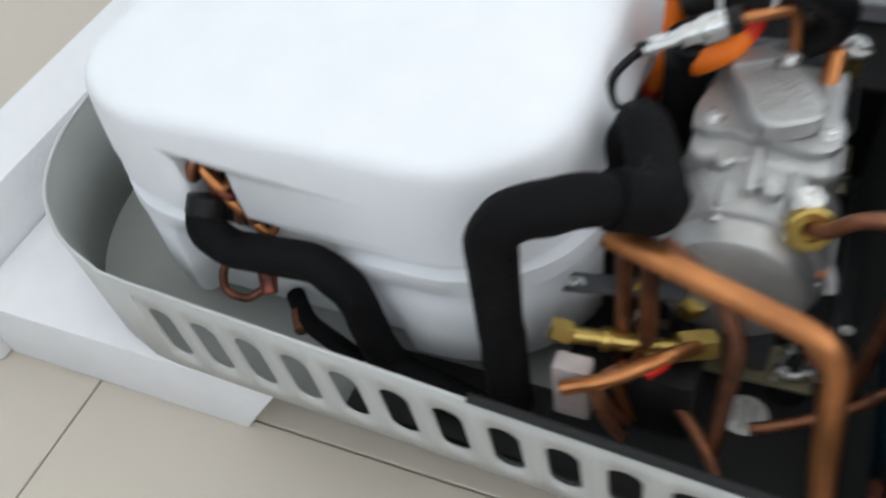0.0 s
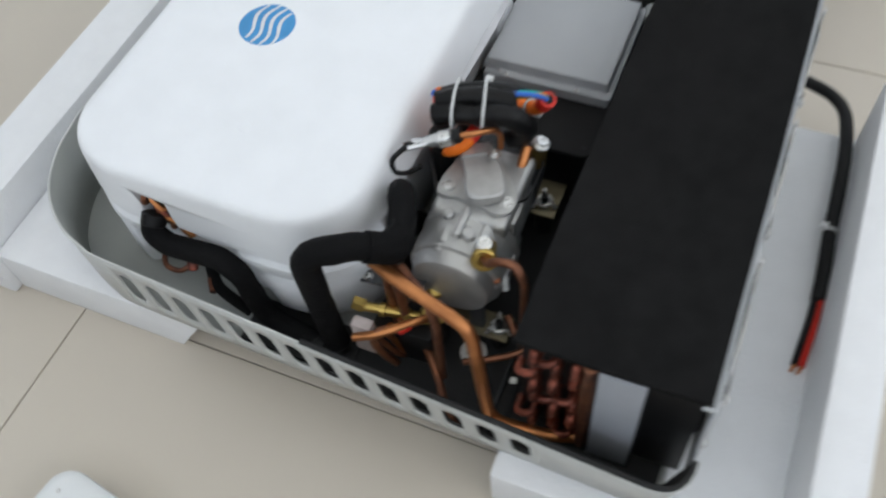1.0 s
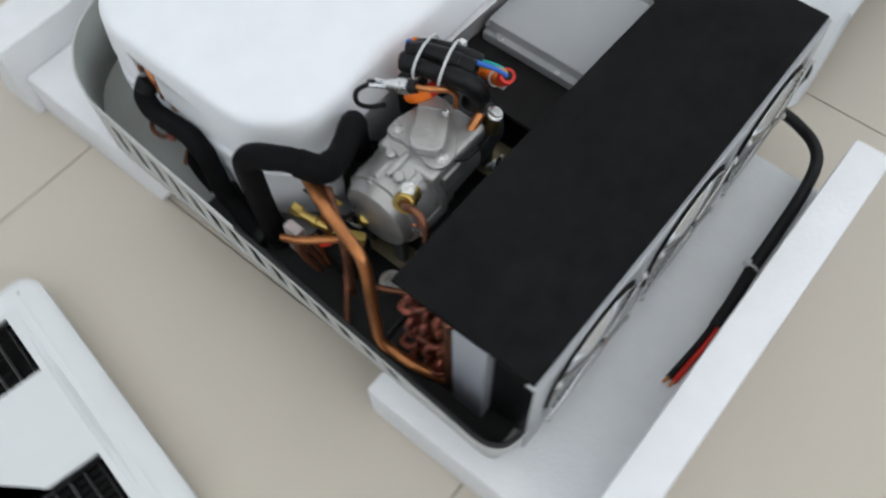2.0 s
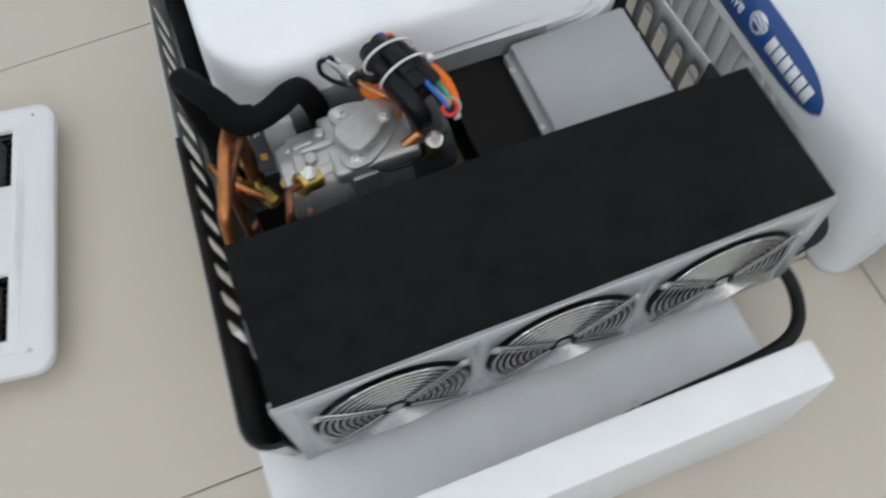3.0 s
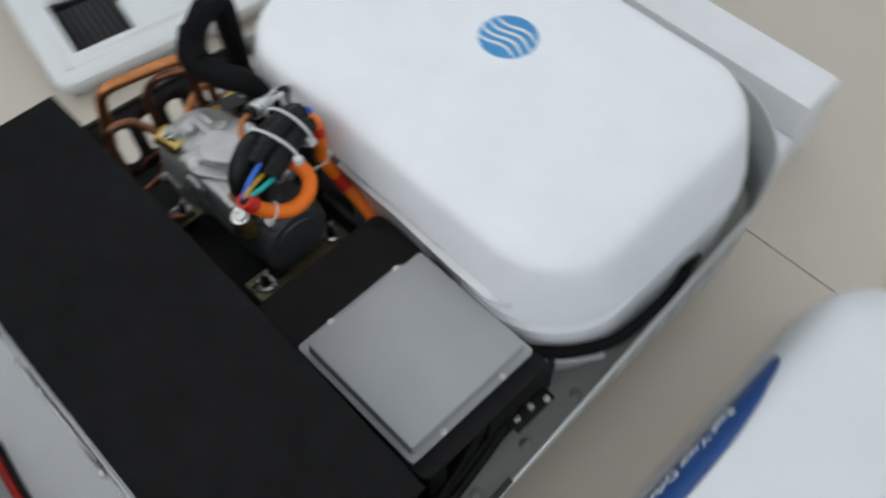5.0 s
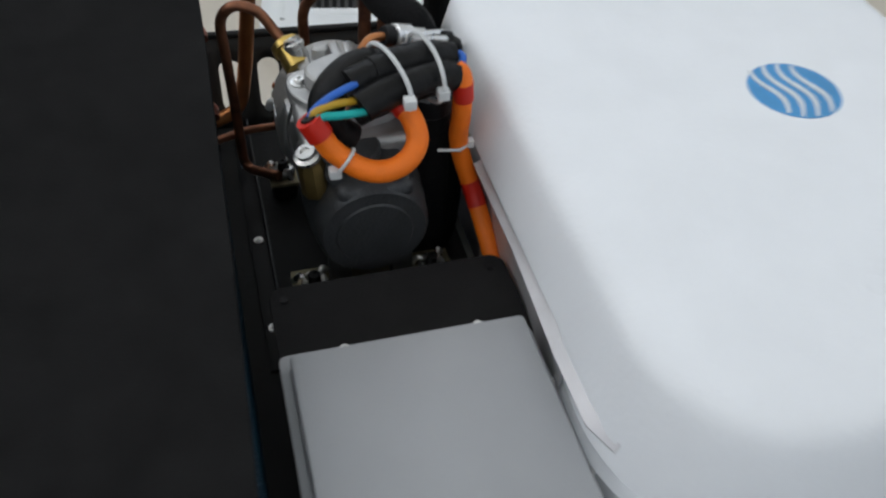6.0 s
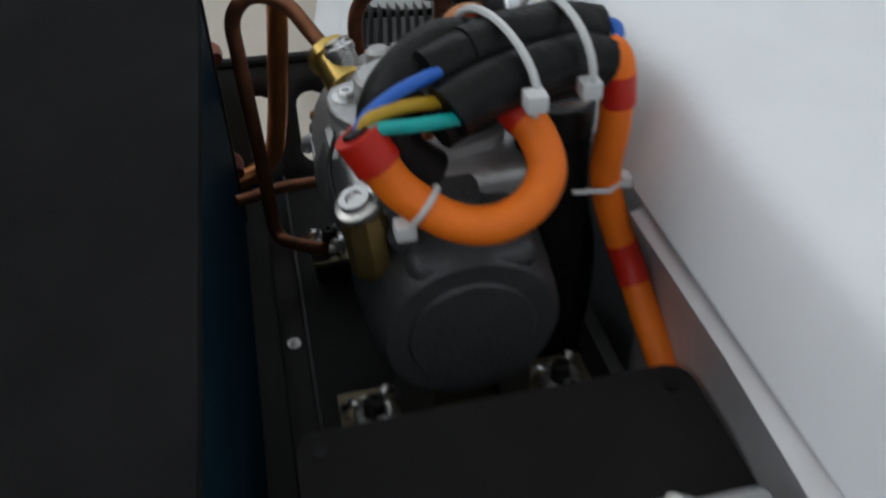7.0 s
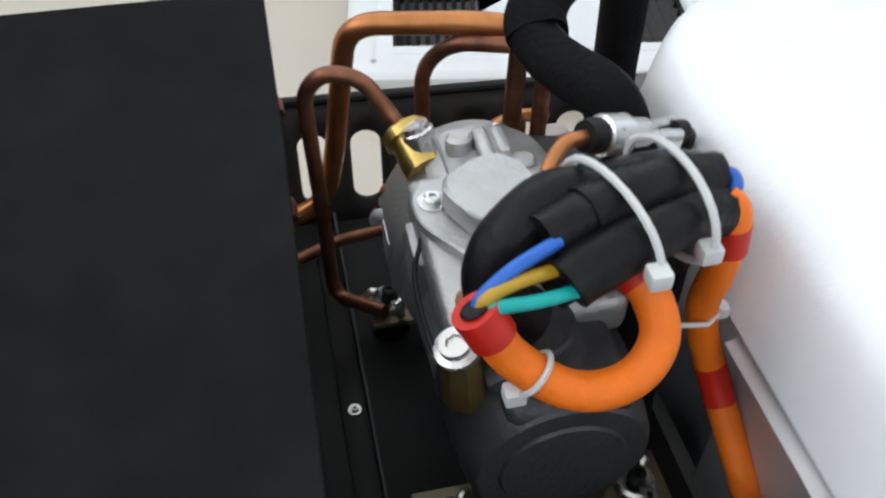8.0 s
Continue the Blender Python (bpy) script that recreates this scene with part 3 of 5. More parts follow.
part("boss", cyl((0.1, 0.318, 0.205), (0.0875, 0.320, 0.206), 0.0095, 0.008, 20, 0.002), M_CAST, comp)
part("boss", cyl((0.1, 0.272, 0.205), (0.088, 0.270, 0.205), 0.012, 0.0105, 20, 0.002), M_CAST, comp)
part("nameplate", box(0.118, 0.2385, 0.205, 0.15, 0.2405, 0.228, 0.0004), M_ALU, comp, "bare metal nameplate")
# top pad, electric terminal cover and its round cap
part("top_pad", box(0.140, 0.249, 0.252, 0.246, 0.338, 0.277, 0.008, 3), M_CAST, comp)
diamond = bent_line([(0.168, 0.3, 0), (0.156, 0.322, 0), (0.158, 0.338, 0), (0.180, 0.340, 0), (0.226, 0.328, 0), (0.234, 0.292, 0), (0.214, 0.270, 0), (0.182, 0.247, 0), (0.158, 0.248, 0), (0.149, 0.268, 0), (0.168, 0.3, 0)], 0.012, 5)
out = [(p.x, p.y) for p in diamond[1:-1]]
part("terminal_flange", slab(out, 0.2765, 0.2835, 0.001), M_CAST, comp)
# terminal cover: a round end that runs out into a straight arm
cov = []
ax = Vector((0.89, 0.456, 0)).normalized()
side_v = Vector((-ax.y, ax.x, 0))
for k in range(19):
    a = radians(90 + 10 * k)
    c, q = math.cos(a), math.sin(a)
    r = 0.0225 / (abs(c) ** 3.2 + abs(q) ** 3.2) ** (1 / 3.2)  # a round end with blunt corners
    cov.append(Vector((0.179, 0.287, 0)) + r * (c * ax + q * side_v))
end = Vector((0.2245, 0.3150, 0))
cov += [Vector((0.192, 0.290, 0)) - side_v * 0.0195, end - side_v * 0.0185 - ax * 0.003, end - side_v * 0.0165, end + side_v * 0.0165, end + side_v * 0.0185 - ax * 0.003, Vector((0.190, 0.2935, 0)) + side_v * 0.0195]
part("terminal_cover", slab([(p.x, p.y) for p in cov], 0.283, 0.2985, 0.002), M_CAST, comp, "smooth grey terminal cover")
step = [end - ax * 0.017 - side_v * 0.0168, end - ax * 0.001 - side_v * 0.0155, end - ax * 0.001 + side_v * 0.0155, end - ax * 0.017 + side_v * 0.0168]
part("cover_step", slab([(p.x, p.y) for p in step], 0.2983, 0.3015, 0.001), M_CAST, comp)
part("rear_boss", lathe([(0, 0.0215), (0.012, 0.0215), (0.014, 0.0195), (0.014, 0)], (0.247, 0.287, 0.262), (0.05, 0, 1), 32), M_CASTD, comp, "dark round cast boss")
for p in ((0.170, 0.327, 0.2833), (0.170, 0.258, 0.2833), (0.216, 0.290, 0.3)):
    part("cover_bolt", bolt(p, (0, 0, 1), 0.0045, 0.004), M_STEEL, comp)
for y0, y1 in ((0.262, 0.274), (0.306, 0.318)):  # shallow ribs across the motor
    part("rib", box(0.196, y0, 0.258, 0.232, y1, 0.2745, 0.003, 2), M_CASTM, comp)
part("front_block", box(0.158, 0.2445, 0.232, 0.192, 0.262, 0.262, 0.004, 2), M_CAST, comp)
part("seam_wire", sweep(smooth_line([(0.182, 0.25, 0.271), (0.20, 0.243, 0.262), (0.235, 0.243, 0.258), (0.255, 0.244, 0.262)]), 0.0014, 8), M_BLACK, comp)
# service ports
pa, pb = Vector((0.121, 0.265, 0.263)), Vector((0.0985, 0.2575, 0.2725))
pd = (pb - pa).normalized()
port = part("brass_port", lathe([(0, 0.0125), (0.012, 0.0125), (0.015, 0.0118), (0.024, 0.0118), (0.0255, 0.0105), (0.0255, 0)], pa, pd, 24), M_BRASS, comp, "brass port fitting")
part("flare_nut", lathe([(0.0, 0.0105), (0.0, 0.0145), (0.006, 0.0145), (0.0075, 0.013), (0.0075, 0.0072), (0.004, 0.0066), (0.004, 0.0)], pb - pd * 0.004, pd, 10), M_BRASS, port)
bm = lathe([(-0.012, 0.008), (0, 0.008), (0, 0.0092), (0.0035, 0.0092), (0.0045, 0.0078), (0.0072, 0.0074), (0.0072, 0.0042), (0.0055, 0.0038), (0.0055, 0)], (0.1120, 0.2625, 0.2805), (-0.28, -0.3, 0.9), 24)
part("port_cap", bm, M_STEEL, comp, "white metal washer cap")
part("sensor_plug", cyl((0.108, 0.250, 0.238), (0.098, 0.243, 0.233), 0.0045, 0.0036, 12, 0.001), M_WBROWN, comp, "small orange plug")
part("sensor_lead", sweep(smooth_line([(0.118, 0.244, 0.228), (0.108, 0.238, 0.222), (0.104, 0.236, 0.214)]), 0.004, 10), M_TIE, comp)
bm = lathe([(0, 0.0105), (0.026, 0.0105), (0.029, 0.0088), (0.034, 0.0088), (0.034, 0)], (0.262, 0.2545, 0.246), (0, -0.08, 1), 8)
part("brass_port", bm, M_BRASSD, comp, "dark brass port fitting")
bm = lathe([(0, 0.0105), (0.003, 0.0105), (0.004, 0.0075), (0.007, 0.007), (0.007, 0.004), (0.0055, 0.0035), (0.0055, 0)], (0.2618, 0.2505, 0.2805), (0.12, -0.3, 0.95), 24)
part("port_cap", bm, M_STEEL, comp, "white metal washer cap")
part("port_stub", cyl((0.228, 0.262, 0.272), (0.25, 0.262, 0.286), 0.0065, segs=14, bev=0.001), M_COPPER, comp)
# feet, bracket and grommets
part("bracket", box(0.255, 0.229, 0.1490, 0.311, 0.366, 0.1530, 0.0008), M_OLIVE, comp, "yellow-zinc mounting bracket")
part("bracket", box(0.082, 0.229, 0.1255, 0.116, 0.362, 0.1295, 0.0008), M_OLIVE, comp, "yellow-zinc mounting bracket")
for x, y, z in ((0.275, 0.247, 0.1530), (0.275, 0.348, 0.1530), (0.098, 0.243, 0.1295), (0.098, 0.350, 0.1295)):
    part("rubber_mount", cyl((x, y, BOTTOM + 0.0125), (x, y, z - 0.004), 0.013, segs=16, bev=0.002), M_BLACK, comp)
    g = part("grommet", torus((x, y, z + 0.004), (0.1, 0.05, 1), 0.0085, 0.0032, 20, 8), M_STEEL, comp)
    part("foot_bolt", bolt((x, y, z + 0.002), (0, 0, 1), 0.0048, 0.012), M_GAP, comp)
    for a in (20, 140, 250):
        c, s = math.cos(radians(a)), math.sin(radians(a))
        part("star_washer", sweep(smooth_line([(x + 0.006 * c, y + 0.006 * s, z + 0.006), (x + 0.012 * c, y + 0.012 * s, z + 0.010), (x + 0.0175 * c, y + 0.0175 * s, z + 0.003)], 4), 0.0027, 8), M_STEEL, comp)
for x0, x1 in ((0.262, 0.292), (0.09, 0.112)):
    for s in (-1, 1):
        z0 = 0.1530 if x0 > 0.2 else 0.1295
        part("foot", box(x0, CY + s * 0.026 - 0.009, z0, x1 - 0.012, CY + s * 0.026 + 0.009, 0.19, 0.003), M_CASTD, comp)


# ---------------------------------------------------------------- pipes, hoses and valves
def hose(pts, r, label, bend=0.026, wob=0.10):
    """A foam-insulated hose: its sleeve, the glued lap along it and tape round both ends."""
    t = thing("insulated_hose", tuple(pts[0]), label, "hose")
    line = bent_line(pts, bend, 7)
    sl = part("sleeve", sweep(line, r, 20, wob=wob), M_HOSE, t)
    lap = [p + Vector((0.25, 0.55, 0.8)).normalized() * (r * 0.97) for p in line[2:-2]]
    part("lap_seam", sweep(lap, 0.0016, 6, wob=0.4), M_BLACK, sl)
    for a, b in ((line[0], line[1]), (line[-1], line[-2])):
        d = (b - a).normalized()
        part("tape_band", cyl(a - d * 0.002, a + d * 0.014, r * 1.07, segs=20, bev=0.0015), M_TAPE, t)
    return t


def pipe(name, pts, r, material, label, category="pipe", bend=0.022, wob=0.0, smooth=False, segs=16):
    line = smooth_line(pts) if smooth else bent_line(pts, bend, 7)
    return solid(name, sweep(line, r, segs, wob=wob), material, label, category)


pipe("copper_pipe", [(0.046, 0.362, 0.293), (0.03, 0.322, 0.297), (0.006, 0.236, 0.292), (-0.006, 0.222, 0.18), (-0.014, 0.212, 0.128), (-0.004, 0.15, 0.112), (0.006, 0.118, 0.114)], 0.0074, M_COPPER, "bare copper pipe bent down to the condenser")
pipe("copper_pipe", [(0.100, 0.2585, 0.272), (0.090, 0.250, 0.281), (0.084, 0.236, 0.303), (0.082, 0.216, 0.309), (0.074, 0.203, 0.292), (0.078, 0.206, 0.2), (0.082, 0.207, 0.128), (0.112, 0.238, 0.138)], 0.0048, M_COPPERD, "tarnished copper pipe looped from a brass port", bend=0.016)
pipe("copper_pipe", [(0.016, 0.283, 0.13), (0.018, 0.282, 0.262), (0.030, 0.298, 0.286), (0.05, 0.332, 0.292)], 0.0052, M_COPPERD, "tarnished copper pipe rising to a black hose", bend=0.026)
pipe("copper_pipe", [(0.016, 0.344, 0.206), (0.008, 0.353, 0.205), (0.004, 0.357, 0.188), (0.008, 0.351, 0.155), (0.016, 0.343, 0.122)], 0.0048, M_COPPERD, "thin tarnished copper pipe beside a valve", smooth=True)
pipe("copper_pipe", [(0.035, 0.31, 0.15), (0.008, 0.285, 0.145), (-0.018, 0.264, 0.118), (-0.024, 0.25, 0.1)], 0.0046, M_COPPERD, "thin tarnished copper pipe", smooth=True)
pipe("copper_pipe", [(0.046, 0.335, 0.11), (0.046, 0.336, 0.2), (0.046, 0.338, 0.292)], 0.0062, M_COPPERD, "tarnished upright copper pipe")
pipe("copper_pipe", [(0.052, 0.352, 0.11), (0.052, 0.353, 0.2), (0.052, 0.354, 0.285)], 0.0055, M_COPPERD, "tarnished upright copper pipe")
pipe("copper_pipe", [(0.078, 0.184, 0.163), (0.055, 0.216, 0.154), (0.042, 0.247, 0.145), (0.036, 0.264, 0.142)], 0.0042, M_COPPERD, "thin tarnished copper pipe out of the condenser", bend=0.01)

suction = hose([(0.018, 0.423, 0.113), (0.011, 0.420, 0.22), (0.008, 0.419, 0.330), (0.034, 0.371, 0.3345), (0.0555, 0.3345, 0.312), (0.094, 0.347, 0.302), (0.134, 0.365, 0.309), (0.149, 0.381, 0.25), (0.152, 0.389, 0.19)], 0.0152, "black foam-insulated suction hose arched to the compressor", bend=0.030, wob=0.12)
part("tape_wrap", sweep(smooth_line([(0.040, 0.361, 0.3295), (0.054, 0.343, 0.3165), (0.070, 0.3405, 0.3085)], 5), 0.0178, 18, wob=0.16), M_HOSE, suction, "black tape wound round the joint")
hose([(0.040, 0.649, 0.252), (0.024, 0.649, 0.236), (0.021, 0.630, 0.224), (0.022, 0.552, 0.231), (0.019, 0.530, 0.205), (0.018, 0.527, 0.165), (0.017, 0.517, 0.126), (0.013, 0.47, 0.117), (0.006, 0.435, 0.114)], 0.0138, "black foam-insulated hose out of the evaporator housing", bend=0.017, wob=0.12)
hose([(0.157, 0.391, 0.185), (0.178, 0.386, 0.175), (0.2, 0.378, 0.14), (0.2, 0.37, 0.11)], 0.016, "black hose beside the compressor", bend=0.022, wob=0.06)
hose([(0.226, 0.352, 0.300), (0.228, 0.352, 0.24), (0.232, 0.352, 0.17), (0.235, 0.36, 0.108)], 0.0185, "black upright hose beside the compressor", bend=0.022, wob=0.04)

valve = thing("expansion_valve", (0.04, 0.335, 0.11), "brass expansion valve with a white label among copper pipes", "valve")
bm = lathe([(0, 0.0055), (0.012, 0.0055), (0.013, 0.0075), (0.018, 0.0075), (0.019, 0.006), (0.03, 0.0066), (0.04, 0.0066), (0.041, 0.0085), (0.047, 0.0085), (0.048, 0.006), (0.066, 0.006)], (0.049, 0.318, 0.194), (-0.17, 0.98, 0.06), 18)
part("valve_body", bm, M_BRASS, valve, "polished brass valve body")
part("valve_nut", cyl((0.0385, 0.383, 0.197), (0.0365, 0.397, 0.202), 0.0088, segs=6, bev=0.001), M_BRASS, valve)
part("valve_nut", cyl((0.05, 0.318, 0.194), (0.062, 0.296, 0.19), 0.011, segs=6, bev=0.001), M_BRASS, valve)
part("coil_housing", box(0.03, 0.30, 0.112, 0.075, 0.345, 0.178, 0.006), M_GAP, valve, "black coil housing")
part("coil_label", box(0.010, 0.364, 0.140, 0.025, 0.389, 0.198, 0.003), M_PINK, valve, "pale pinkish label on a block")
bm = box(-0.010, -0.038, -0.0012, 0.010, 0.038, 0.0012, 0.0006)
bm.transform(Matrix.Translation((0.067, 0.357, 0.222)) @ Matrix.Rotation(radians(-12), 4, "X") @ Matrix.Rotation(radians(14), 4, "Y"))
plate = part("mounting_plate", bm, M_CASTD, valve, "dark grey steel plate")
bm = box(-0.004, -0.008, 0.0012, 0.004, 0.004, 0.0018)
bm.transform(Matrix.Translation((0.067, 0.345, 0.2245)) @ Matrix.Rotation(radians(-12), 4, "X") @ Matrix.Rotation(radians(14), 4, "Y"))
part("sticker", bm, M_WYEL, plate, "small yellow sticker")
part("valve_screw", bolt((0.064, 0.388, 0.2165), (0.1, 0.2, 1), 0.004, 0.004), M_STEEL, valve)
part("red_band", cyl((0.02, 0.332, 0.203), (0.03, 0.322, 0.207), 0.0062, segs=14), M_RED, valve)
rnd = random.Random(12)
for k in range(4):
    x, y = 0.018 + 0.009 * k, 0.352 - 0.007 * k
    line = smooth_line([(x, y, 0.196), (x - 0.004, y + 0.006, 0.182 + rnd.uniform(-0.004, 0.004)), (x + 0.002, y + 0.003, 0.155), (x + 0.006, y - 0.006, 0.128 + rnd.uniform(-0.006, 0.01)), (x + 0.012, y - 0.012, 0.118)])
    part("capillary", sweep(line, 0.0038, 8), M_COPPER if k % 2 else M_COPPERD, valve)
part("cross_pipe", sweep(smooth_line([(-0.002, 0.378, 0.196), (0.008, 0.35, 0.205), (0.034, 0.318, 0.208), (0.06, 0.3, 0.19)]), 0.0052, 10), M_COPPER, valve)
part("valve_cap", lathe([(0, 0.0095), (0.014, 0.0095), (0.017, 0.007), (0.017, 0)], (0.085, 0.318, 0.19), (-0.2, -0.4, 0.9), 8), M_BRASS, valve)

disc = thing("round_label", (0.07, 0.267, 0.1), "round white printed sticker on the black base", "label")
part("disc", lathe([(0, 0.0165), (0.0012, 0.0165), (0.0016, 0.0155), (0.0016, 0)], (0.07, 0.267, BOTTOM + 0.0127), (0, 0.04, 1), 32), M_LABEL, disc)
for k, w in enumerate((0.009, 0.012, 0.007)):
    part("print_bar", box(0.07 - w, 0.260 + k * 0.006, 0.1019, 0.07 + w, 0.2625 + k * 0.006, 0.1028), M_GREY, disc)

# ---------------------------------------------------------------- pressure switch
switch = thing("pressure_switch", (0.19, 0.35, 0.3), "small silver pressure switch with a thin copper tail", "switch")
a, b = Vector((0.198, 0.328, 0.336)), Vector((0.180, 0.383, 0.318))
d = (b - a).normalized()
part("body", lathe([(0, 0.006), (0.002, 0.0098), (0.016, 0.0098), (0.018, 0.0075), (0.03, 0.007), (0.03, 0)], a, d, 24), M_STEEL, switch)
part("collar", lathe([(0, 0.0075), (0.004, 0.0085), (0.008, 0.0085), (0.008, 0)], a - d * 0.008, d, 20), M_GAP, switch)
for s in (-1, 1):
    part("terminal", sweep([a + d * 0.03 + Vector((0.003 * s, 0, 0)), a + d * 0.052 + Vector((0.005 * s, 0, 0.001))], 0.0032, 8), M_STEEL, switch)
part("plug", cyl(a + d * 0.05, a + d * 0.058, 0.005, segs=12), M_GAP, switch)
part("lead", sweep(smooth_line([a + d * 0.056, (0.17, 0.392, 0.305), (0.168, 0.392, 0.285), (0.182, 0.385, 0.268), (0.2, 0.376, 0.262)]), 0.003, 9), M_BLACK, switch)
part("copper_tail", sweep(smooth_line([a - d * 0.006, (0.206, 0.308, 0.339), (0.224, 0.294, 0.330), (0.236, 0.290, 0.312), (0.232, 0.288, 0.294)]), 0.0036, 10), M_COPPER, switch)

# ---------------------------------------------------------------- rail along the foot of the condenser
rail = thing("base_rail", (0.2, 0.208, 0.101), "dark grey folded steel rail along the condenser foot", "rail")
part("flange", box(-0.02, 0.2, BOTTOM + 0.0126, 0.318, 0.217, BOTTOM + 0.0156, 0.0006), M_GAP, rail)
part("upstand", box(-0.02, 0.217, BOTTOM + 0.0126, 0.318, 0.2188, BOTTOM + 0.024, 0.0005), M_CASTD, rail)
for x in (0.05, 0.162, 0.272):
    part("screw", bolt((x, 0.2085, BOTTOM + 0.0156), (0, 0, 1), 0.0026, 0.0022), M_STEEL, rail)

# ---------------------------------------------------------------- taped cable joint and its orange sleeve
harness = thing("cable_harness", (0.26, 0.33, 0.22), "taped black cable bundle in white ties with orange sleeved cable", "cable harness")
# front of the bundle, its hump and its rear end
core = [Vector((0.262, 0.284, 0.336)), Vector((0.257, 0.300, 0.3405)), Vector((0.249, 0.325, 0.3425)), Vector((0.242, 0.348, 0.340)), Vector((0.2385, 0.363, 0.335))]
for k, (dx, dz, r) in enumerate(((-0.0165, -0.006, 0.0125), (0.0, 0.004, 0.0115), (0.0165, -0.004, 0.012), (0.004, -0.0135, 0.0135))):
    line = smooth_line([p + Vector((dx * (1.0 if i < 3 else 0.8), 0.004 * (k == 2 and i == 0), dz)) for i, p in enumerate(core)], 6)
    part("taped_cable", sweep(line, r, 14, wob=0.16), M_TAPE, harness)
tail = smooth_line([(0.236, 0.318, 0.334), (0.2395, 0.295, 0.3385), (0.246, 0.277, 0.332), (0.252, 0.267, 0.317), (0.255, 0.270, 0.301), (0.256, 0.283, 0.288)], 6)
part("taped_tail", sweep(tail, 0.0138, 16, wob=0.10), M_TAPE, harness)
part("tape_lap", sweep(smooth_line([(0.2565, 0.3005, 0.3445), (0.2495, 0.3225, 0.3465)], 4), 0.0126, 14, wob=0.1), M_TAPE, harness)


def tie(parent, center, axis, rx, rz, head, w=0.0018):
    """A nylon tie: a flat band round a bundle and its lock."""
    q = Vector(axis).normalized().to_track_quat("Z", "Y").to_matrix()
    line = [Vector(center) + q @ Vector((rx * math.cos(2 * math.pi * k / 28), rz * math.sin(2 * math.pi * k / 28), 0)) for k in range(28)]
    band = part("zip_tie", sweep(line, w, 6, closed=True), M_TIE, parent, "white nylon tie")
    part("lock", box(head[0] - 0.0045, head[1] - 0.0045, head[2] - 0.004, head[0] + 0.0045, head[1] + 0.0045, head[2] + 0.004, 0.0015), M_TIE, band)
    return band


tie(harness, (0.2525, 0.314, 0.337), (-0.3, 1, 0.1), 0.0325, 0.0222, (0.2865, 0.321, 0.3375))
tie(harness, (0.2435, 0.343, 0.336), (-0.2, 1, -0.02), 0.0322, 0.0222, (0.273, 0.349, 0.332))
loop = [(0.2845, 0.2510, 0.331), (0.2872, 0.2575, 0.319), (0.291, 0.266, 0.3065), (0.299, 0.284, 0.2945), (0.3015, 0.302, 0.2915), (0.2985, 0.3175, 0.2965), (0.290, 0.3265, 0.306), (0.2785, 0.325, 0.317), (0.268, 0.318, 0.325)]
part("orange_sleeve", sweep(smooth_line(loop, 8), 0.0083, 18), M_ORANGE, harness, "orange corrugated cable sleeve")
part("red_collar", sweep(smooth_line([(0.2842, 0.2503, 0.3325), (0.2858, 0.2540, 0.3255), (0.2872, 0.2575, 0.319)], 5), 0.0099, 18), M_RED, harness, "red heat-shrink collar")
part("red_collar", sweep(smooth_line([(0.2735, 0.3218, 0.321), (0.268, 0.318, 0.3245), (0.262, 0.314, 0.327)], 4), 0.0087, 18), M_RED, harness, "red heat-shrink collar")
# black disc instead of a hollow; its colour is the shade inside
part("collar_mouth_shade", cyl((0.2846, 0.2508, 0.3318), (0.28385, 0.24985, 0.3338), 0.0060, segs=18, bev=0.0008), M_GAP, harness)
band = part("zip_tie", torus((0.2945, 0.2735, 0.3005), (0.4, 0.75, -0.55), 0.0096, 0.0014, 24, 6), M_TIE, harness, "white nylon tie")
part("lock", box(0.2925, 0.2605, 0.2885, 0.301, 0.2695, 0.296, 0.0015), M_TIE, band)
under = [(0.266, 0.317, 0.3245), (0.248, 0.316, 0.317), (0.232, 0.318, 0.3105), (0.214, 0.327, 0.304), (0.211, 0.340, 0.295), (0.221, 0.350, 0.281), (0.235, 0.353, 0.262)]
part("orange_sleeve", sweep(smooth_line(under, 7), 0.0083, 16), M_ORANGE, harness, "orange corrugated cable sleeve")
part("red_band", sweep(smooth_line([(0.241, 0.3167, 0.3142), (0.232, 0.318, 0.3105), (0.223, 0.3218, 0.3073)], 3), 0.0088, 16), M_RED, harness)
run = [(0.2485, 0.364, 0.337), (0.2545, 0.369, 0.330), (0.2545, 0.3705, 0.300), (0.2505, 0.371, 0.272), (0.2525, 0.376, 0.248), (0.262, 0.384, 0.222), (0.280, 0.388, 0.203), (0.304, 0.391, 0.184), (0.325, 0.392, 0.165)]
part("orange_sleeve", sweep(smooth_line(run, 8), 0.0077, 18), M_ORANGE, harness, "orange corrugated cable sleeve")
part("red_band", sweep(smooth_line([(0.2575, 0.3812, 0.231), (0.262, 0.384, 0.222), (0.2695, 0.3862, 0.2125)], 3), 0.0082, 18), M_RED, harness)
part("red_band", sweep(smooth_line([(0.2548, 0.3694, 0.327), (0.2556, 0.3708, 0.312)], 3), 0.0081, 18), M_RED, harness)
band = part("zip_tie", sweep([Vector((0.2585, 0.352, 0.268)), Vector((0.2605, 0.370, 0.267)), Vector((0.2540, 0.3795, 0.267))], 0.0013, 6), M_TIE, harness, "white nylon tie")
part("lock", box(0.2495, 0.3775, 0.2635, 0.2565, 0.3830, 0.2705, 0.0012), M_TIE, band)
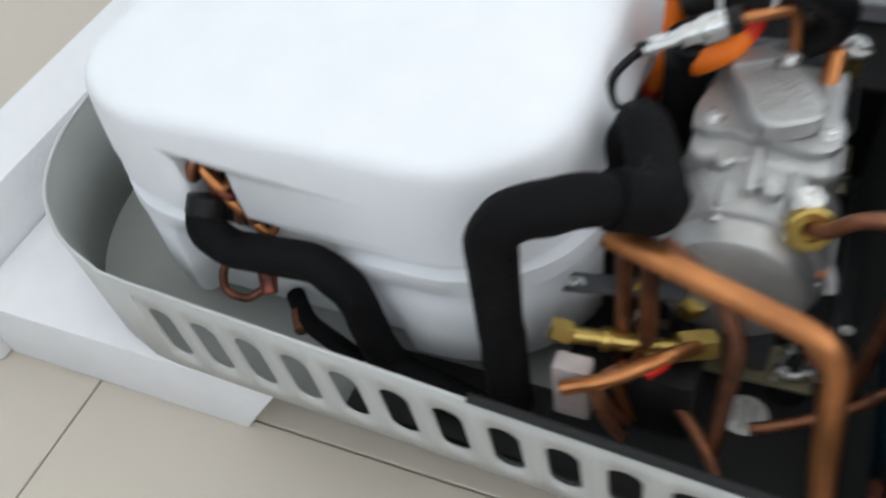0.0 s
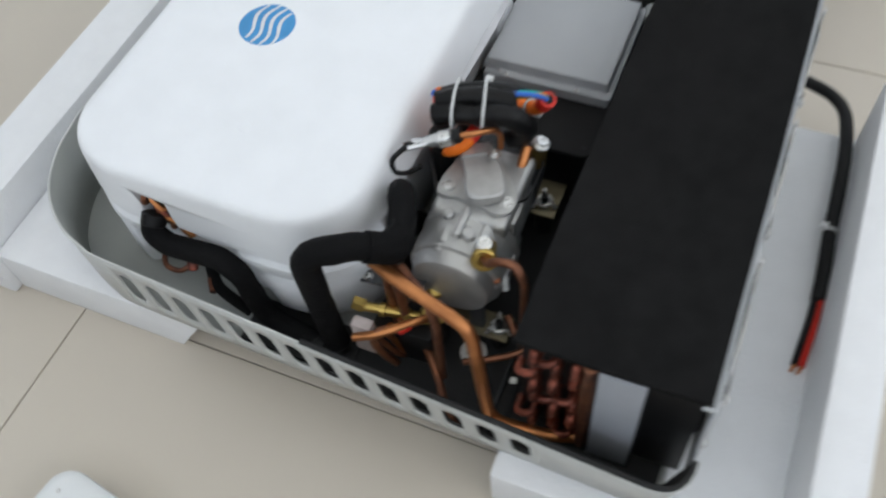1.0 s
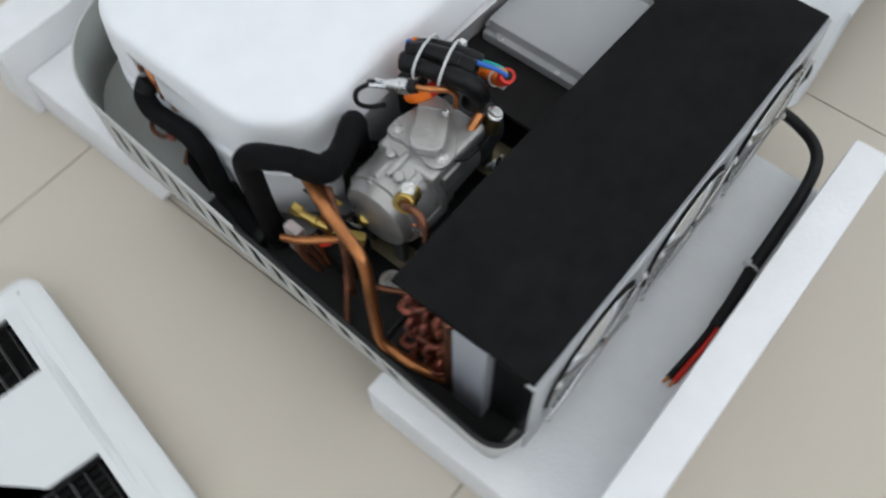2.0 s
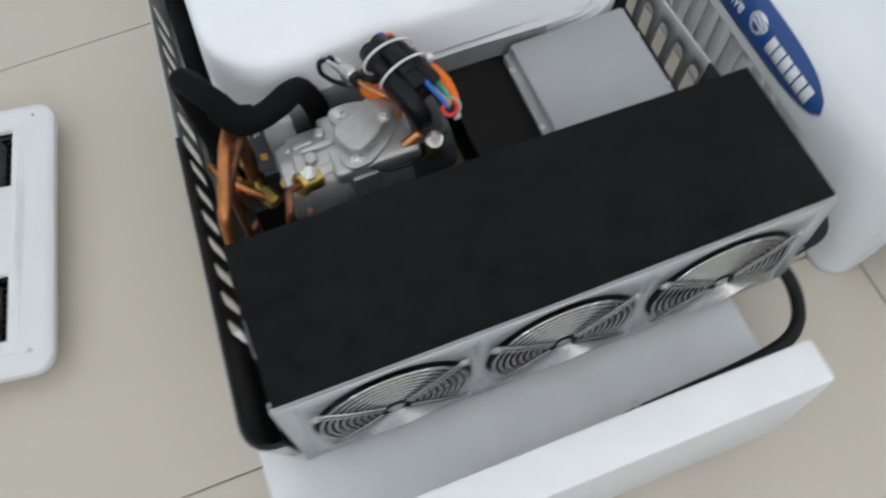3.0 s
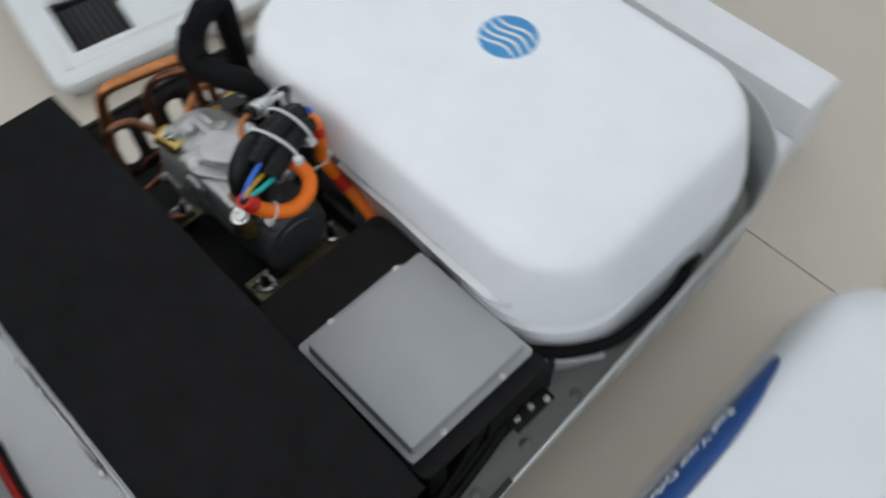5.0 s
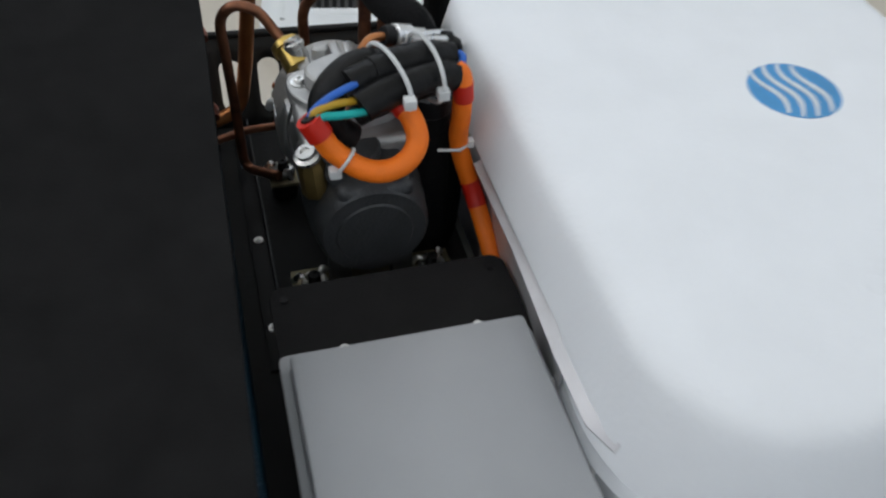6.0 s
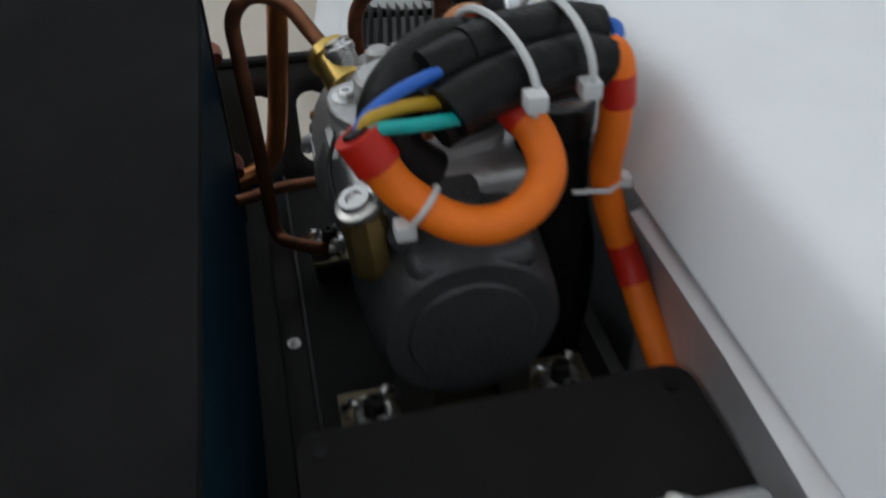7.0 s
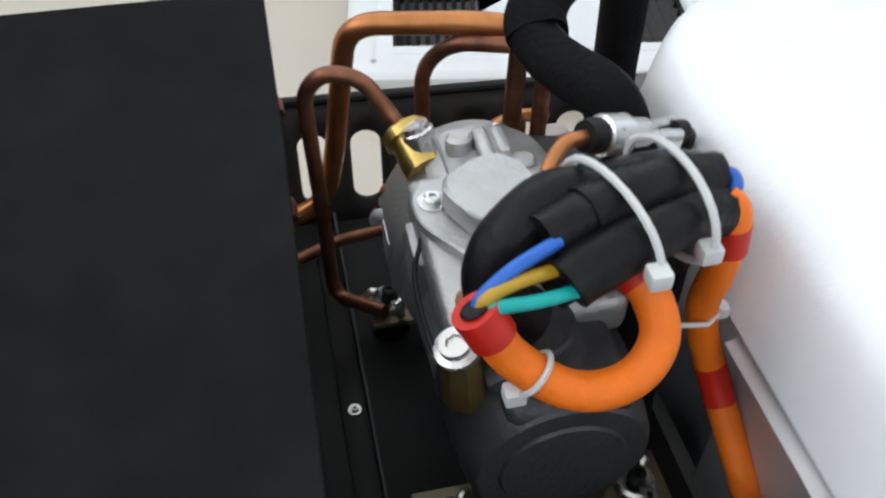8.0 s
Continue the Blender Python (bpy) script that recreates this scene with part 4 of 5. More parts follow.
for pts, m in (([(0.2835, 0.2510, 0.330), (0.2815, 0.2545, 0.3365), (0.2755, 0.268, 0.3425), (0.268, 0.287, 0.3455)], M_WBLUE),
               ([(0.2845, 0.2515, 0.330), (0.2835, 0.2555, 0.337), (0.279, 0.268, 0.338), (0.273, 0.286, 0.335)], M_WYEL),
               ([(0.2865, 0.2525, 0.329), (0.2870, 0.2585, 0.3345), (0.2860, 0.274, 0.3335), (0.282, 0.294, 0.3315)], M_WTEAL),
               ([(0.2515, 0.3655, 0.334), (0.2475, 0.3705, 0.341), (0.242, 0.3695, 0.3435), (0.2405, 0.360, 0.342)], M_WBLUE)):
    part("wire", sweep(smooth_line(pts), 0.0029, 10), m, harness)

# ---------------------------------------------------------------- control box on its black plate
plate = solid("black_deck_plate", slab([(p[0], p[1]) for p in round_rect(0.319, 0.206, 0.595, 0.391, 0.012, 4)], 0.200, 0.206, 0.001), M_PLATE, "matt black deck plate under the control box", "plate")
for x, y in ((0.333, 0.217), (0.333, 0.378)):
    part("hole_plug", cyl((x, y, 0.2055), (x, y, 0.2072), 0.0032, segs=12), M_GAP, plate)
for x, y in ((0.34, 0.225), (0.34, 0.37), (0.585, 0.225), (0.585, 0.372)):
    part("stand", box(x - 0.008, y - 0.012, BOTTOM + 0.0125, x + 0.008, y + 0.012, 0.2005, 0.001), M_GAP, plate)
cbox = thing("control_box", (0.49, 0.293, 0.2), "plain grey metal control box with a stepped lid", "control box")
part("case", box(0.4035, 0.2085, 0.2062, 0.5745, 0.3775, 0.222, 0.003), M_GREY, cbox)
edge = bent_line([(0.45, 0.205, 0), (0.578, 0.205, 0), (0.578, 0.381, 0), (0.4115, 0.381, 0), (0.4105, 0.356, 0), (0.400, 0.353, 0), (0.400, 0.205, 0), (0.45, 0.205, 0)], 0.006, 4)
bm = slab([(p.x, p.y) for p in edge[:-1]], 0.2215, 0.2268, 0.0006)
part("flange", bm, M_GREY, cbox, "grey flange of the lid")
bm = loft([[(x, y, z) for x, y in round_rect(0.4115 + k, 0.212 + k, 0.571 - k, 0.374 - k, 0.004, 4)] for k, z in ((-0.001, 0.2265), (0, 0.230), (0, 0.2405), (0.0012, 0.2418))])
part("lid", bm, M_GREY, cbox)
for x, y in ((0.403, 0.25), (0.403, 0.345), (0.5755, 0.25), (0.5755, 0.335), (0.46, 0.378), (0.53, 0.378)):
    part("screw", bolt((x, y, 0.2266), (0, 0, 1), 0.0022, 0.0018), M_STEEL, cbox)
bracket = thing("terminal_bracket", (0.6, 0.35, 0.12), "black perforated bracket with steel bolts beside the control box", "bracket")
part("strap", box(0.590, 0.300, 0.118, 0.595, 0.400, 0.205, 0.001), M_GAP, bracket)
part("foot_tab", box(0.590, 0.328, 0.145, 0.612, 0.388, 0.149, 0.001), M_GAP, bracket)
for x, y in ((0.607, 0.379), (0.601, 0.359), (0.600, 0.338)):
    part("bolt", bolt((x, y, 0.149), (0, 0, 1), 0.0024, 0.0035), M_STEEL, bracket)
for k, pts in enumerate(([(0.584, 0.36, 0.19), (0.590, 0.33, 0.16), (0.594, 0.25, 0.115), (0.606, 0.14, 0.106)],
                         [(0.586, 0.365, 0.18), (0.594, 0.33, 0.14), (0.602, 0.25, 0.108), (0.614, 0.14, 0.102)],
                         [(0.586, 0.3, 0.2), (0.592, 0.27, 0.16), (0.598, 0.22, 0.125), (0.61, 0.14, 0.118)])):
    pipe("power_lead", pts, 0.006, M_BLACK, "black rubber lead running along the tray wall", "cable", smooth=True, segs=10)

# ---------------------------------------------------------------- evaporator housing
evap = thing("evaporator_housing", (0.32, 0.57, 0.13), "white moulded foam evaporator housing with rounded corners and blue emblem", "evaporator housing")
EX0, EY0, EX1, EY1 = 0.034, 0.379, 0.611, 0.784
layers = []
# the west and north sides stand almost upright, the east side leans in towards the top
LEAN_W, LEAN_E, LEAN_N, LEAN_S = 0.3, 1.05, 0.35, 0.85
for k, z in ((0.006, 0.126), (0.0, 0.132), (0.0, 0.196), (0.004, 0.202), (0.004, 0.206), (-0.001, 0.211), (0.0, 0.226), (0.0065, 0.230), (0.0065, 0.236), (0.001, 0.241), (0.003, 0.247), (0.008, 0.262), (0.0135, 0.280), (0.019, 0.296), (0.0225, 0.3045), (0.0255, 0.3095), (0.030, 0.3132), (0.037, 0.3160), (0.049, 0.3182), (0.068, 0.3194), (0.09, 0.3199), (0.13, 0.3200)):
    f = min(1.0, max(0.0, (z - 0.241) / 0.02))
    w, e, n_, s_ = (1 + (q - 1) * f for q in (LEAN_W, LEAN_E, LEAN_N, LEAN_S))
    layers.append([(x, y, z + 0.012 * (y - 0.57) * (z - 0.12)) for x, y in round_rect(EX0 + k * w, EY0 + k * s_, EX1 - k * e, EY1 - k * n_, max(0.03, 0.108 - 0.7 * k), 12)])
shell_body = part("shell", loft(layers), M_EPS, evap, sharp=50)
bm = bmesh.new()
side = [(0.664, 0.291), (0.621, 0.286), (0.612, 0.212), (0.656, 0.212)]
ends = [[bm.verts.new((x, y, z)) for y, z in side] for x in (-0.02, 0.085)]
for k in range(4):
    bm.faces.new((ends[0][k], ends[0][(k + 1) % 4], ends[1][(k + 1) % 4], ends[1][k]))
bm.faces.new(ends[0])
bm.faces.new(ends[1])
cuts = [part("cut", bm, M_EPS), part("cut", slab([(0.115, 0.33), (0.56, 0.33), (0.506, 0.3775), (0.36, 0.398), (0.115, 0.398)], 0.10, 0.2605), M_EPS)]
# hollow for the hose low in the side, its edges sloping inwards
inner = [(0.690, 0.10), (0.690, 0.200), (0.655, 0.212), (0.622, 0.231), (0.600, 0.229), (0.560, 0.224), (0.537, 0.197), (0.525, 0.174), (0.514, 0.130), (0.510, 0.10)]
grow = [(0.020, 0.0), (0.020, 0.004), (0.008, 0.030), (-0.002, 0.042), (-0.012, 0.042), (-0.016, 0.040), (-0.022, 0.034), (-0.022, 0.028), (-0.022, 0.020), (-0.024, 0.0)]
bm = loft([[(0.052, y, z) for y, z in inner], [(0.006, y + p, z + q) for (y, z), (p, q) in zip(inner, grow)]])
bmesh.ops.recalc_face_normals(bm, faces=bm.faces)
cuts.append(part("cut", bm, M_EPS))
carve(shell_body, *cuts)
for p in shell_body.data.polygons:
    p.use_smooth = True
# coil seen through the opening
# black face set close behind the opening, for the shade of its depth
part("coil_face", box(0.053, 0.6, 0.2, 0.086, 0.672, 0.296), M_GAP, evap, "black block giving the coil a dark depth")
rnd = random.Random(9)
for k in range(8):
    y, z = 0.655 - 0.0045 * k + rnd.uniform(-0.002, 0.002), 0.280 - 0.0062 * k + rnd.uniform(-0.003, 0.003)
    dy = -0.014 if k % 3 else 0.004
    line = bent_line([(0.06, y, z), (0.0425 + 0.003 * (k % 2), y, z), (0.0425, y + dy, z - 0.015), (0.06, y + dy, z - 0.015)], 0.006, 5)
    part("coil_bend", sweep(line, 0.0038, 10), (M_COPPERD, M_COPPER, M_COPPERR)[k % 3], evap)
line = smooth_line([(0.034, 0.638, 0.20), (0.024, 0.648, 0.192), (0.015, 0.646, 0.178), (0.017, 0.632, 0.170), (0.026, 0.622, 0.172)])
part("capillary", sweep(line, 0.0034, 10), M_COPPERD, evap)
part("copper_cap", cyl((0.030, 0.613, 0.196), (0.017, 0.606, 0.184), 0.0075, 0.006, 14, 0.0015), M_COPPERR, evap, "red-brown copper end cap")
part("copper_cap", cyl((0.030, 0.598, 0.150), (0.014, 0.588, 0.147), 0.0072, 0.006, 14, 0.0015), M_COPPERD, evap, "red-brown copper end cap")
part("black_tube", sweep(smooth_line([(0.044, 0.61, 0.148), (0.024, 0.588, 0.150), (0.016, 0.566, 0.146), (0.014, 0.54, 0.128)]), 0.0075, 12), M_HOSE, evap, "thin black tube")
# emblem: a disc with four wavy white bands
ex, ey, ez, er = 0.304, 0.6235, 0.3200, 0.036
emblem = part("emblem", lathe([(0, er), (0.0009, er), (0.0009, 0)], (ex, ey, ez - 0.0002), (0, 0.002, 1), 48), M_LOGO, evap, "round blue emblem")
turn = Matrix.Translation((ex, ey, ez)) @ Matrix.Rotation(radians(-4), 4, "Z")
for k, off in enumerate((-0.020, -0.008, 0.004, 0.016)):
    bm = bmesh.new()
    half = math.sqrt(max(0.0001, (er * 0.96) ** 2 - off * off))
    cols = []
    for i in range(15):
        u = -half + 2 * half * i / 14
        v = off + 0.0052 * math.sin(u * 92 + 0.4)
        t = 0.0026 * (1 - 0.5 * abs(i / 7 - 1))
        cols.append([bm.verts.new((u, v + s * t, h)) for s, h in ((-1, 0.0008), (1, 0.0008), (1, 0.0014), (-1, 0.0014))])
    for A, B in zip(cols, cols[1:]):
        for j in range(4):
            bm.faces.new((A[j], A[(j + 1) % 4], B[(j + 1) % 4], B[j]))
    bm.faces.new(cols[0])
    bm.faces.new(cols[-1])
    bm.transform(turn)
    part("wave_band", bm, M_PRINT, emblem)
for x, y in ((0.147, 0.567), (0.171, 0.740), (0.452, 0.742), (0.498, 0.563)):
    bm = lathe([(0, 0.0105), (0.001, 0.0098), (0.0018, 0.0072), (0.0019, 0)], (x, y, 0.3185), (0, 0, 1), 24)
    part("mould_mark", bm, M_EPS, evap)

strip = thing("drain_pan_edge", (0.4, 0.39, 0.13), "bright aluminium edge strip along the evaporator housing", "metal strip")
# along the edge: back and front of the sloping ledge
stations = ((0.262, 0.3962, 0.3815), (0.36, 0.3962, 0.3815), (0.46, 0.3862, 0.3775), (0.512, 0.3860, 0.3780), (0.534, 0.3895, 0.3880))
bm = loft([[(x, b + 0.001, 0.2592), (x, f, 0.2525), (x, f + 0.0005, 0.2505), (x, b + 0.001, 0.2570)] for x, b, f in stations])
bmesh.ops.recalc_face_normals(bm, faces=bm.faces)
part("ledge", bm, M_ALU, strip)
part("web", slab([(0.262, 0.3953), (0.36, 0.3953), (0.466, 0.3812), (0.466, 0.3830), (0.36, 0.3971), (0.262, 0.3971)], 0.122, 0.2502, 0.0003), M_ALU, strip)

pipe("drain_hose", [(0.566, 0.386, 0.2), (0.580, 0.398, 0.2), (0.603, 0.424, 0.199), (0.623, 0.465, 0.198), (0.6285, 0.52, 0.196), (0.627, 0.565, 0.190), (0.6175, 0.61, 0.172), (0.607, 0.65, 0.15)], 0.0078, M_HOSE, "black rubber hose laid round the housing", "hose", smooth=True, segs=14)
pipe("drain_tube", [(0.56, 0.392, 0.172), (0.583, 0.411, 0.170), (0.605, 0.437, 0.168), (0.617, 0.460, 0.160)], 0.0055, M_PANEL, "white plastic drain tube", "tube", smooth=True, segs=12)


# ---------------------------------------------------------------- styrofoam packing blocks
def foam_block(name, label, base, lip, z_base, z_lip, under=0.0):
    t = thing(name, (base[0], base[1], 0), label, "packing foam", "packing foam under the unit")
    bm = box(base[0], base[1], 0.0, base[2], base[3], z_base, 0.006, 2)
    for v in bm.verts:
        if v.co.z < 0.02 and v.co.y < base[1] + 0.02:
            v.co.y += under
    part("slab", bm, M_EPSB, t)
    part("lip", box(lip[0], lip[1], 0.0, lip[2], lip[3], z_lip, 0.008, 2), M_EPSB, t)
    return t


foam_block("packing_block", "white styrofoam packing block under the fan side", (-0.062, -0.115, 0.567, 0.198), (-0.06, -0.163, 0.567, -0.110), 0.087, 0.216)
foam_block("packing_block", "white styrofoam packing block under the evaporator side", (-0.016, 0.618, 0.575, 0.952), (-0.03, 0.953, 0.575, 1.035), 0.087, 0.15, 0.05)

# ---------------------------------------------------------------- power cable
cable = thing("power_cable", (0.45, -0.08, 0.09), "thick black power cable with bare red and black ends", "cable")
line = smooth_line([(0.618, 0.02, 0.128), (0.633, -0.004, 0.114), (0.633, -0.034, 0.106), (0.616, -0.065, 0.108), (0.582, -0.085, 0.114), (0.52, -0.094, 0.119), (0.44, -0.097, 0.1185), (0.38, -0.098, 0.111), (0.33, -0.1015, 0.102), (0.284, -0.103, 0.0965)], 8)
part("jacket", sweep(line, 0.0088, 16, wob=0.02), M_BLACK, cable)
band = part("zip_tie", torus((0.38, -0.098, 0.111), (1, -0.06, 0.17), 0.0096, 0.0016, 24, 6), M_TIE, cable, "white nylon tie")
part("lock", box(0.376, -0.093, 0.1155, 0.384, -0.083, 0.1235, 0.001), M_TIE, band)
for pts, m in (([(0.29, -0.1065, 0.0965), (0.25, -0.1055, 0.093), (0.19, -0.1005, 0.0912)], M_RED), ([(0.29, -0.0995, 0.0965), (0.25, -0.098, 0.093), (0.19, -0.0925, 0.0912)], M_BLACK)):
    part("core_wire", sweep(smooth_line(pts), 0.0042, 12), m, cable)
    e = Vector(pts[-1])
    part("bare_end", sweep([e, e + Vector((-0.009, 0.002, -0.001))], 0.0022, 8), M_COPPER, cable)

# ---------------------------------------------------------------- outer cover beside the unit
cover = thing("outer_cover", (1.08, 0.38, 0), "glossy white plastic outer cover with blue badge, on the floor", "cover")
CX0, CY0, CX1, CY1 = 0.738, 0.002, 1.46, 0.785
N = 12


def cover_ring(k, z):
    """One level of the shell; its front side is cut high in a wide arch between two feet."""
    # the feet are nearly square, the top edge is well rounded
    r = 0.036 + 0.049 * max(0.0, min(1.0, (z - 0.05) / 0.12))
    ring = round_rect(CX0 + k, CY0 + k, CX1 - k, CY1 - k, max(0.036, r - 0.3 * max(0.0, k)), N)
    pts = []
    for i, (x, y) in enumerate(ring):
        pts.append((x, y))
        if i % (N + 1) == N:
            xn, yn = ring[(i + 1) % len(ring)]
            pts += [(x + (xn - x) * j / 24, y + (yn - y) * j / 24) for j in range(1, 24)]
    out = []
    for x, y in pts:
        h = z
        if z < 0.172 and y < CY0 + 0.07:
            a = max(0.0, min(1.0, (min(x - 0.779, 1.423 - x)) / 0.055))
            a = a * a * (3 - 2 * a)
            h = z * (1 - a) + (0.158 + z * 0.08) * a
        out.append((x, y, h))
    return out


lay = [cover_ring(-0.004, 0.001), cover_ring(-0.004, 0.008), cover_ring(0.0, 0.012), cover_ring(0.002, 0.05), cover_ring(0.008, 0.10), cover_ring(0.013, 0.135), cover_ring(0.022, 0.172),
       cover_ring(0.034, 0.190), cover_ring(0.055, 0.203), cover_ring(0.09, 0.211), cover_ring(0.16, 0.217), cover_ring(0.28, 0.221)]
bm = bmesh.new()
rings = [[bm.verts.new(p) for p in l] for l in lay]
for A, B in zip(rings, rings[1:]):
    for k in range(len(A)):
        j = (k + 1) % len(A)
        bm.faces.new((A[k], A[j], B[j], B[k]))
bm.faces.new(rings[-1])
body = part("shell", bm, M_SHELL, cover, sharp=60)
# row of upright vent openings low in the long side
cuts = []
for k in range(15):
    y = 0.173 + k * 0.0328
    cuts.append(part("cut", box(0.72, y, 0.036, 0.80, y + 0.0165, 0.128, 0.003), M_SHELL))
mod = body.modifiers.new("thickness", "SOLIDIFY")
mod.thickness, mod.offset = 0.0035, -1
carve(body, *cuts)
for p in body.data.polygons:
    p.use_smooth = True
# pale sheet added close behind the vents, to brighten their gaps
bm = box(0.7445, 0.11, 0.025, 0.7465, 0.68, 0.135)
for v in bm.verts:  # leans with the side
    v.co.x += 0.0115 * max(0.0, (v.co.z - 0.025) / 0.11)
part("backing", bm, M_PANEL, cover, "pale sheet added behind the vents to brighten them")


# badge: a long blue lens on the bevel of the side
def bevel_at(y, s):
    """A place on the side's bevel, s from its lower (0) to its upper (1) edge, 1.5 mm proud."""
    prof = ((0.008, 0.10), (0.013, 0.135), (0.022, 0.172), (0.034, 0.190), (0.055, 0.203), (0.09, 0.211))
    t = s * (len(prof) - 1.001)
    i = int(t)
    (k0, z0), (k1, z1) = prof[i], prof[i + 1]
    f = t - i
    x, z = CX0 + k0 + (k1 - k0) * f, z0 + (z1 - z0) * f
    nx, nz = -(z1 - z0), (k1 - k0)
    ln = math.hypot(nx, nz)
    return Vector((x + nx / ln * 0.0018, y, z + nz / ln * 0.0018))


BY0, BY1 = 0.158, 0.600
bm = bmesh.new()
cols = []
for i in range(41):
    u = i / 40
    y = BY0 + (BY1 - BY0) * u
    w = math.sqrt(max(0.0, 1 - abs(2 * u - 1) ** (4.2 if u < 0.5 else 2.6)))
    mid = 0.42 if u < 0.5 else 0.30  # the end towards the feet is rounded, the other runs out along the vents
    lo, hi = mid + (0.28 - mid) * w, mid + (0.71 - mid) * w
    cols.append([bm.verts.new(bevel_at(y, lo + (hi - lo) * j / 7)) for j in range(8)])
for A, B in zip(cols, cols[1:]):
    for j in range(7):
        bm.faces.new((A[j], A[j + 1], B[j + 1], B[j]))
bmesh.ops.remove_doubles(bm, verts=bm.verts, dist=0.0002)
badge = part("badge", bm, M_BLUE, cover, "long blue lens-shaped badge with white marks", sharp=70)
mod = badge.modifiers.new("thickness", "SOLIDIFY")
mod.thickness = 0.0012


def print_patch(y0, y1, s0, s1, name="print_bar"):
    bm = bmesh.new()
    g = [[bm.verts.new(bevel_at(y0 + (y1 - y0) * i / 4, s0 + (s1 - s0) * j / 3) + Vector((-0.0012, 0, 0.0008))) for j in range(4)] for i in range(5)]
    for A, B in zip(g, g[1:]):
        for j in range(3):
            bm.faces.new((A[j], A[j + 1], B[j + 1], B[j]))
    o = part(name, bm, M_PRINT, badge, "", 70)
    mod = o.modifiers.new("thickness", "SOLIDIFY")
    mod.thickness = 0.0004


for k in range(6):
    print_patch(0.186 + k * 0.0175, 0.2005 + k * 0.0175, 0.36, 0.53)
bm = bmesh.new()
ring = [bm.verts.new(bevel_at(0.32 + 0.0185 * math.cos(2 * math.pi * k / 24), 0.475 + 0.115 * math.sin(2 * math.pi * k / 24)) + Vector((-0.0012, 0, 0.0008))) for k in range(24)]
hub = bm.verts.new(bevel_at(0.32, 0.475) + Vector((-0.0013, 0, 0.0009)))
for k in range(24):
    bm.faces.new((ring[k], ring[(k + 1) % 24], hub))
mark = part("round_mark", bm, M_PRINT, badge, "", 70)
mod = mark.modifiers.new("thickness", "SOLIDIFY")
mod.thickness = 0.0004
for s0 in (0.42, 0.475, 0.53):
    bm = bmesh.new()
    cols = [[bm.verts.new(bevel_at(0.304 + 0.0032 * i, s0 + 0.014 * math.sin(i * 1.1) + o) + Vector((-0.0019, 0, 0.0013))) for o in (-0.008, 0.008)] for i in range(11)]
    for A, B in zip(cols, cols[1:]):
        bm.faces.new((A[0], A[1], B[1], B[0]))
    o = part("wave_band", bm, M_BLUE, badge, "", 70)
    mod = o.modifiers.new("thickness", "SOLIDIFY")
    mod.thickness = 0.0004
# slogan, its letters laid on the bevel
font = bpy.data.curves.new("slogan", "FONT")
font.body, font.size, font.resolution_u, font.offset = "Feel Your Drive", 1.0, 2, 0.025
source = new("slogan_source", font)
bpy.context.view_layer.update()
flat = bpy.data.meshes.new_from_object(source.evaluated_get(bpy.context.evaluated_depsgraph_get()))
bpy.data.objects.remove(source)
bm = bmesh.new()
bm.from_mesh(flat)
bpy.data.meshes.remove(flat)
bmesh.ops.subdivide_edges(bm, edges=[e for e in bm.edges if e.calc_length() > 0.4], cuts=1)
wide = max(v.co.x for v in bm.verts)
for v in bm.verts:
    along, up = v.co.x / wide, v.co.y
    v.co = bevel_at(0.503 - 0.15 * (along + 0.012 * up), 0.365 + 0.18 * up) + Vector((-0.0012, 0, 0.0008))
slogan = part("slogan", bm, M_PRINT, badge, "white slanted slogan lettering", 70)
mod = slogan.modifiers.new("thickness", "SOLIDIFY")
mod.thickness = 0.0004

# ---------------------------------------------------------------- return-air panel on the floor
grille = thing("air_return_panel", (-0.4, 0.5, 0), "white plastic air outlet panel with black slatted vents, on the floor", "vent panel")
GL, GW, GZ = 0.447, 0.46, 0.026
gm = Matrix.Translation((-0.2965, 0.258, GZ)) @ Matrix.Rotation(math.atan2(0.44, 0.074), 4, "Z")
# local u runs along the near edge, v away from the unit


def glocal(bm):
    bm.transform(gm)
    return bm


us = [0.012, 0.052, 0.155, 0.303, 0.405, GL - 0.012]
rows = [0.012, 0.062, 0.205, 0.255, 0.408, GW - 0.012]
bm = bmesh.new()
for i in range(5):
    for j in range(5):
        if i in (1, 3) and j in (1, 3):
            continue
        box(us[i], rows[j], 0.006, us[i + 1], rows[j + 1], 0.0225, bm=bm)
bmesh.ops.remove_doubles(bm, verts=bm.verts, dist=0.0001)
inside = {}
for f in bm.faces:
    inside.setdefault(tuple(round(c, 4) for c in f.calc_center_median()), []).append(f)
bmesh.ops.delete(bm, geom=[f for fs in inside.values() if len(fs) > 1 for f in fs], context="FACES")
part("face_plate", glocal(bm), M_PANEL, grille)
bm = loft([[(x, y, z) for x, y in round_rect(-k, -k, GL + k, GW + k, max(0.005, 0.03 + k), 8)] for k, z in ((-0.022, -GZ), (-0.020, -GZ + 0.008), (-0.006, -0.004), (0.001, 0.008), (0.002, 0.014), (0.0005, 0.020), (-0.005, 0.0238), (-0.012, 0.0250), (-0.026, 0.0250), (-0.031, 0.0240), (-0.0335, 0.0224))], cap=False)
part("rim", glocal(bm), M_PANEL, grille, "rounded white rim")
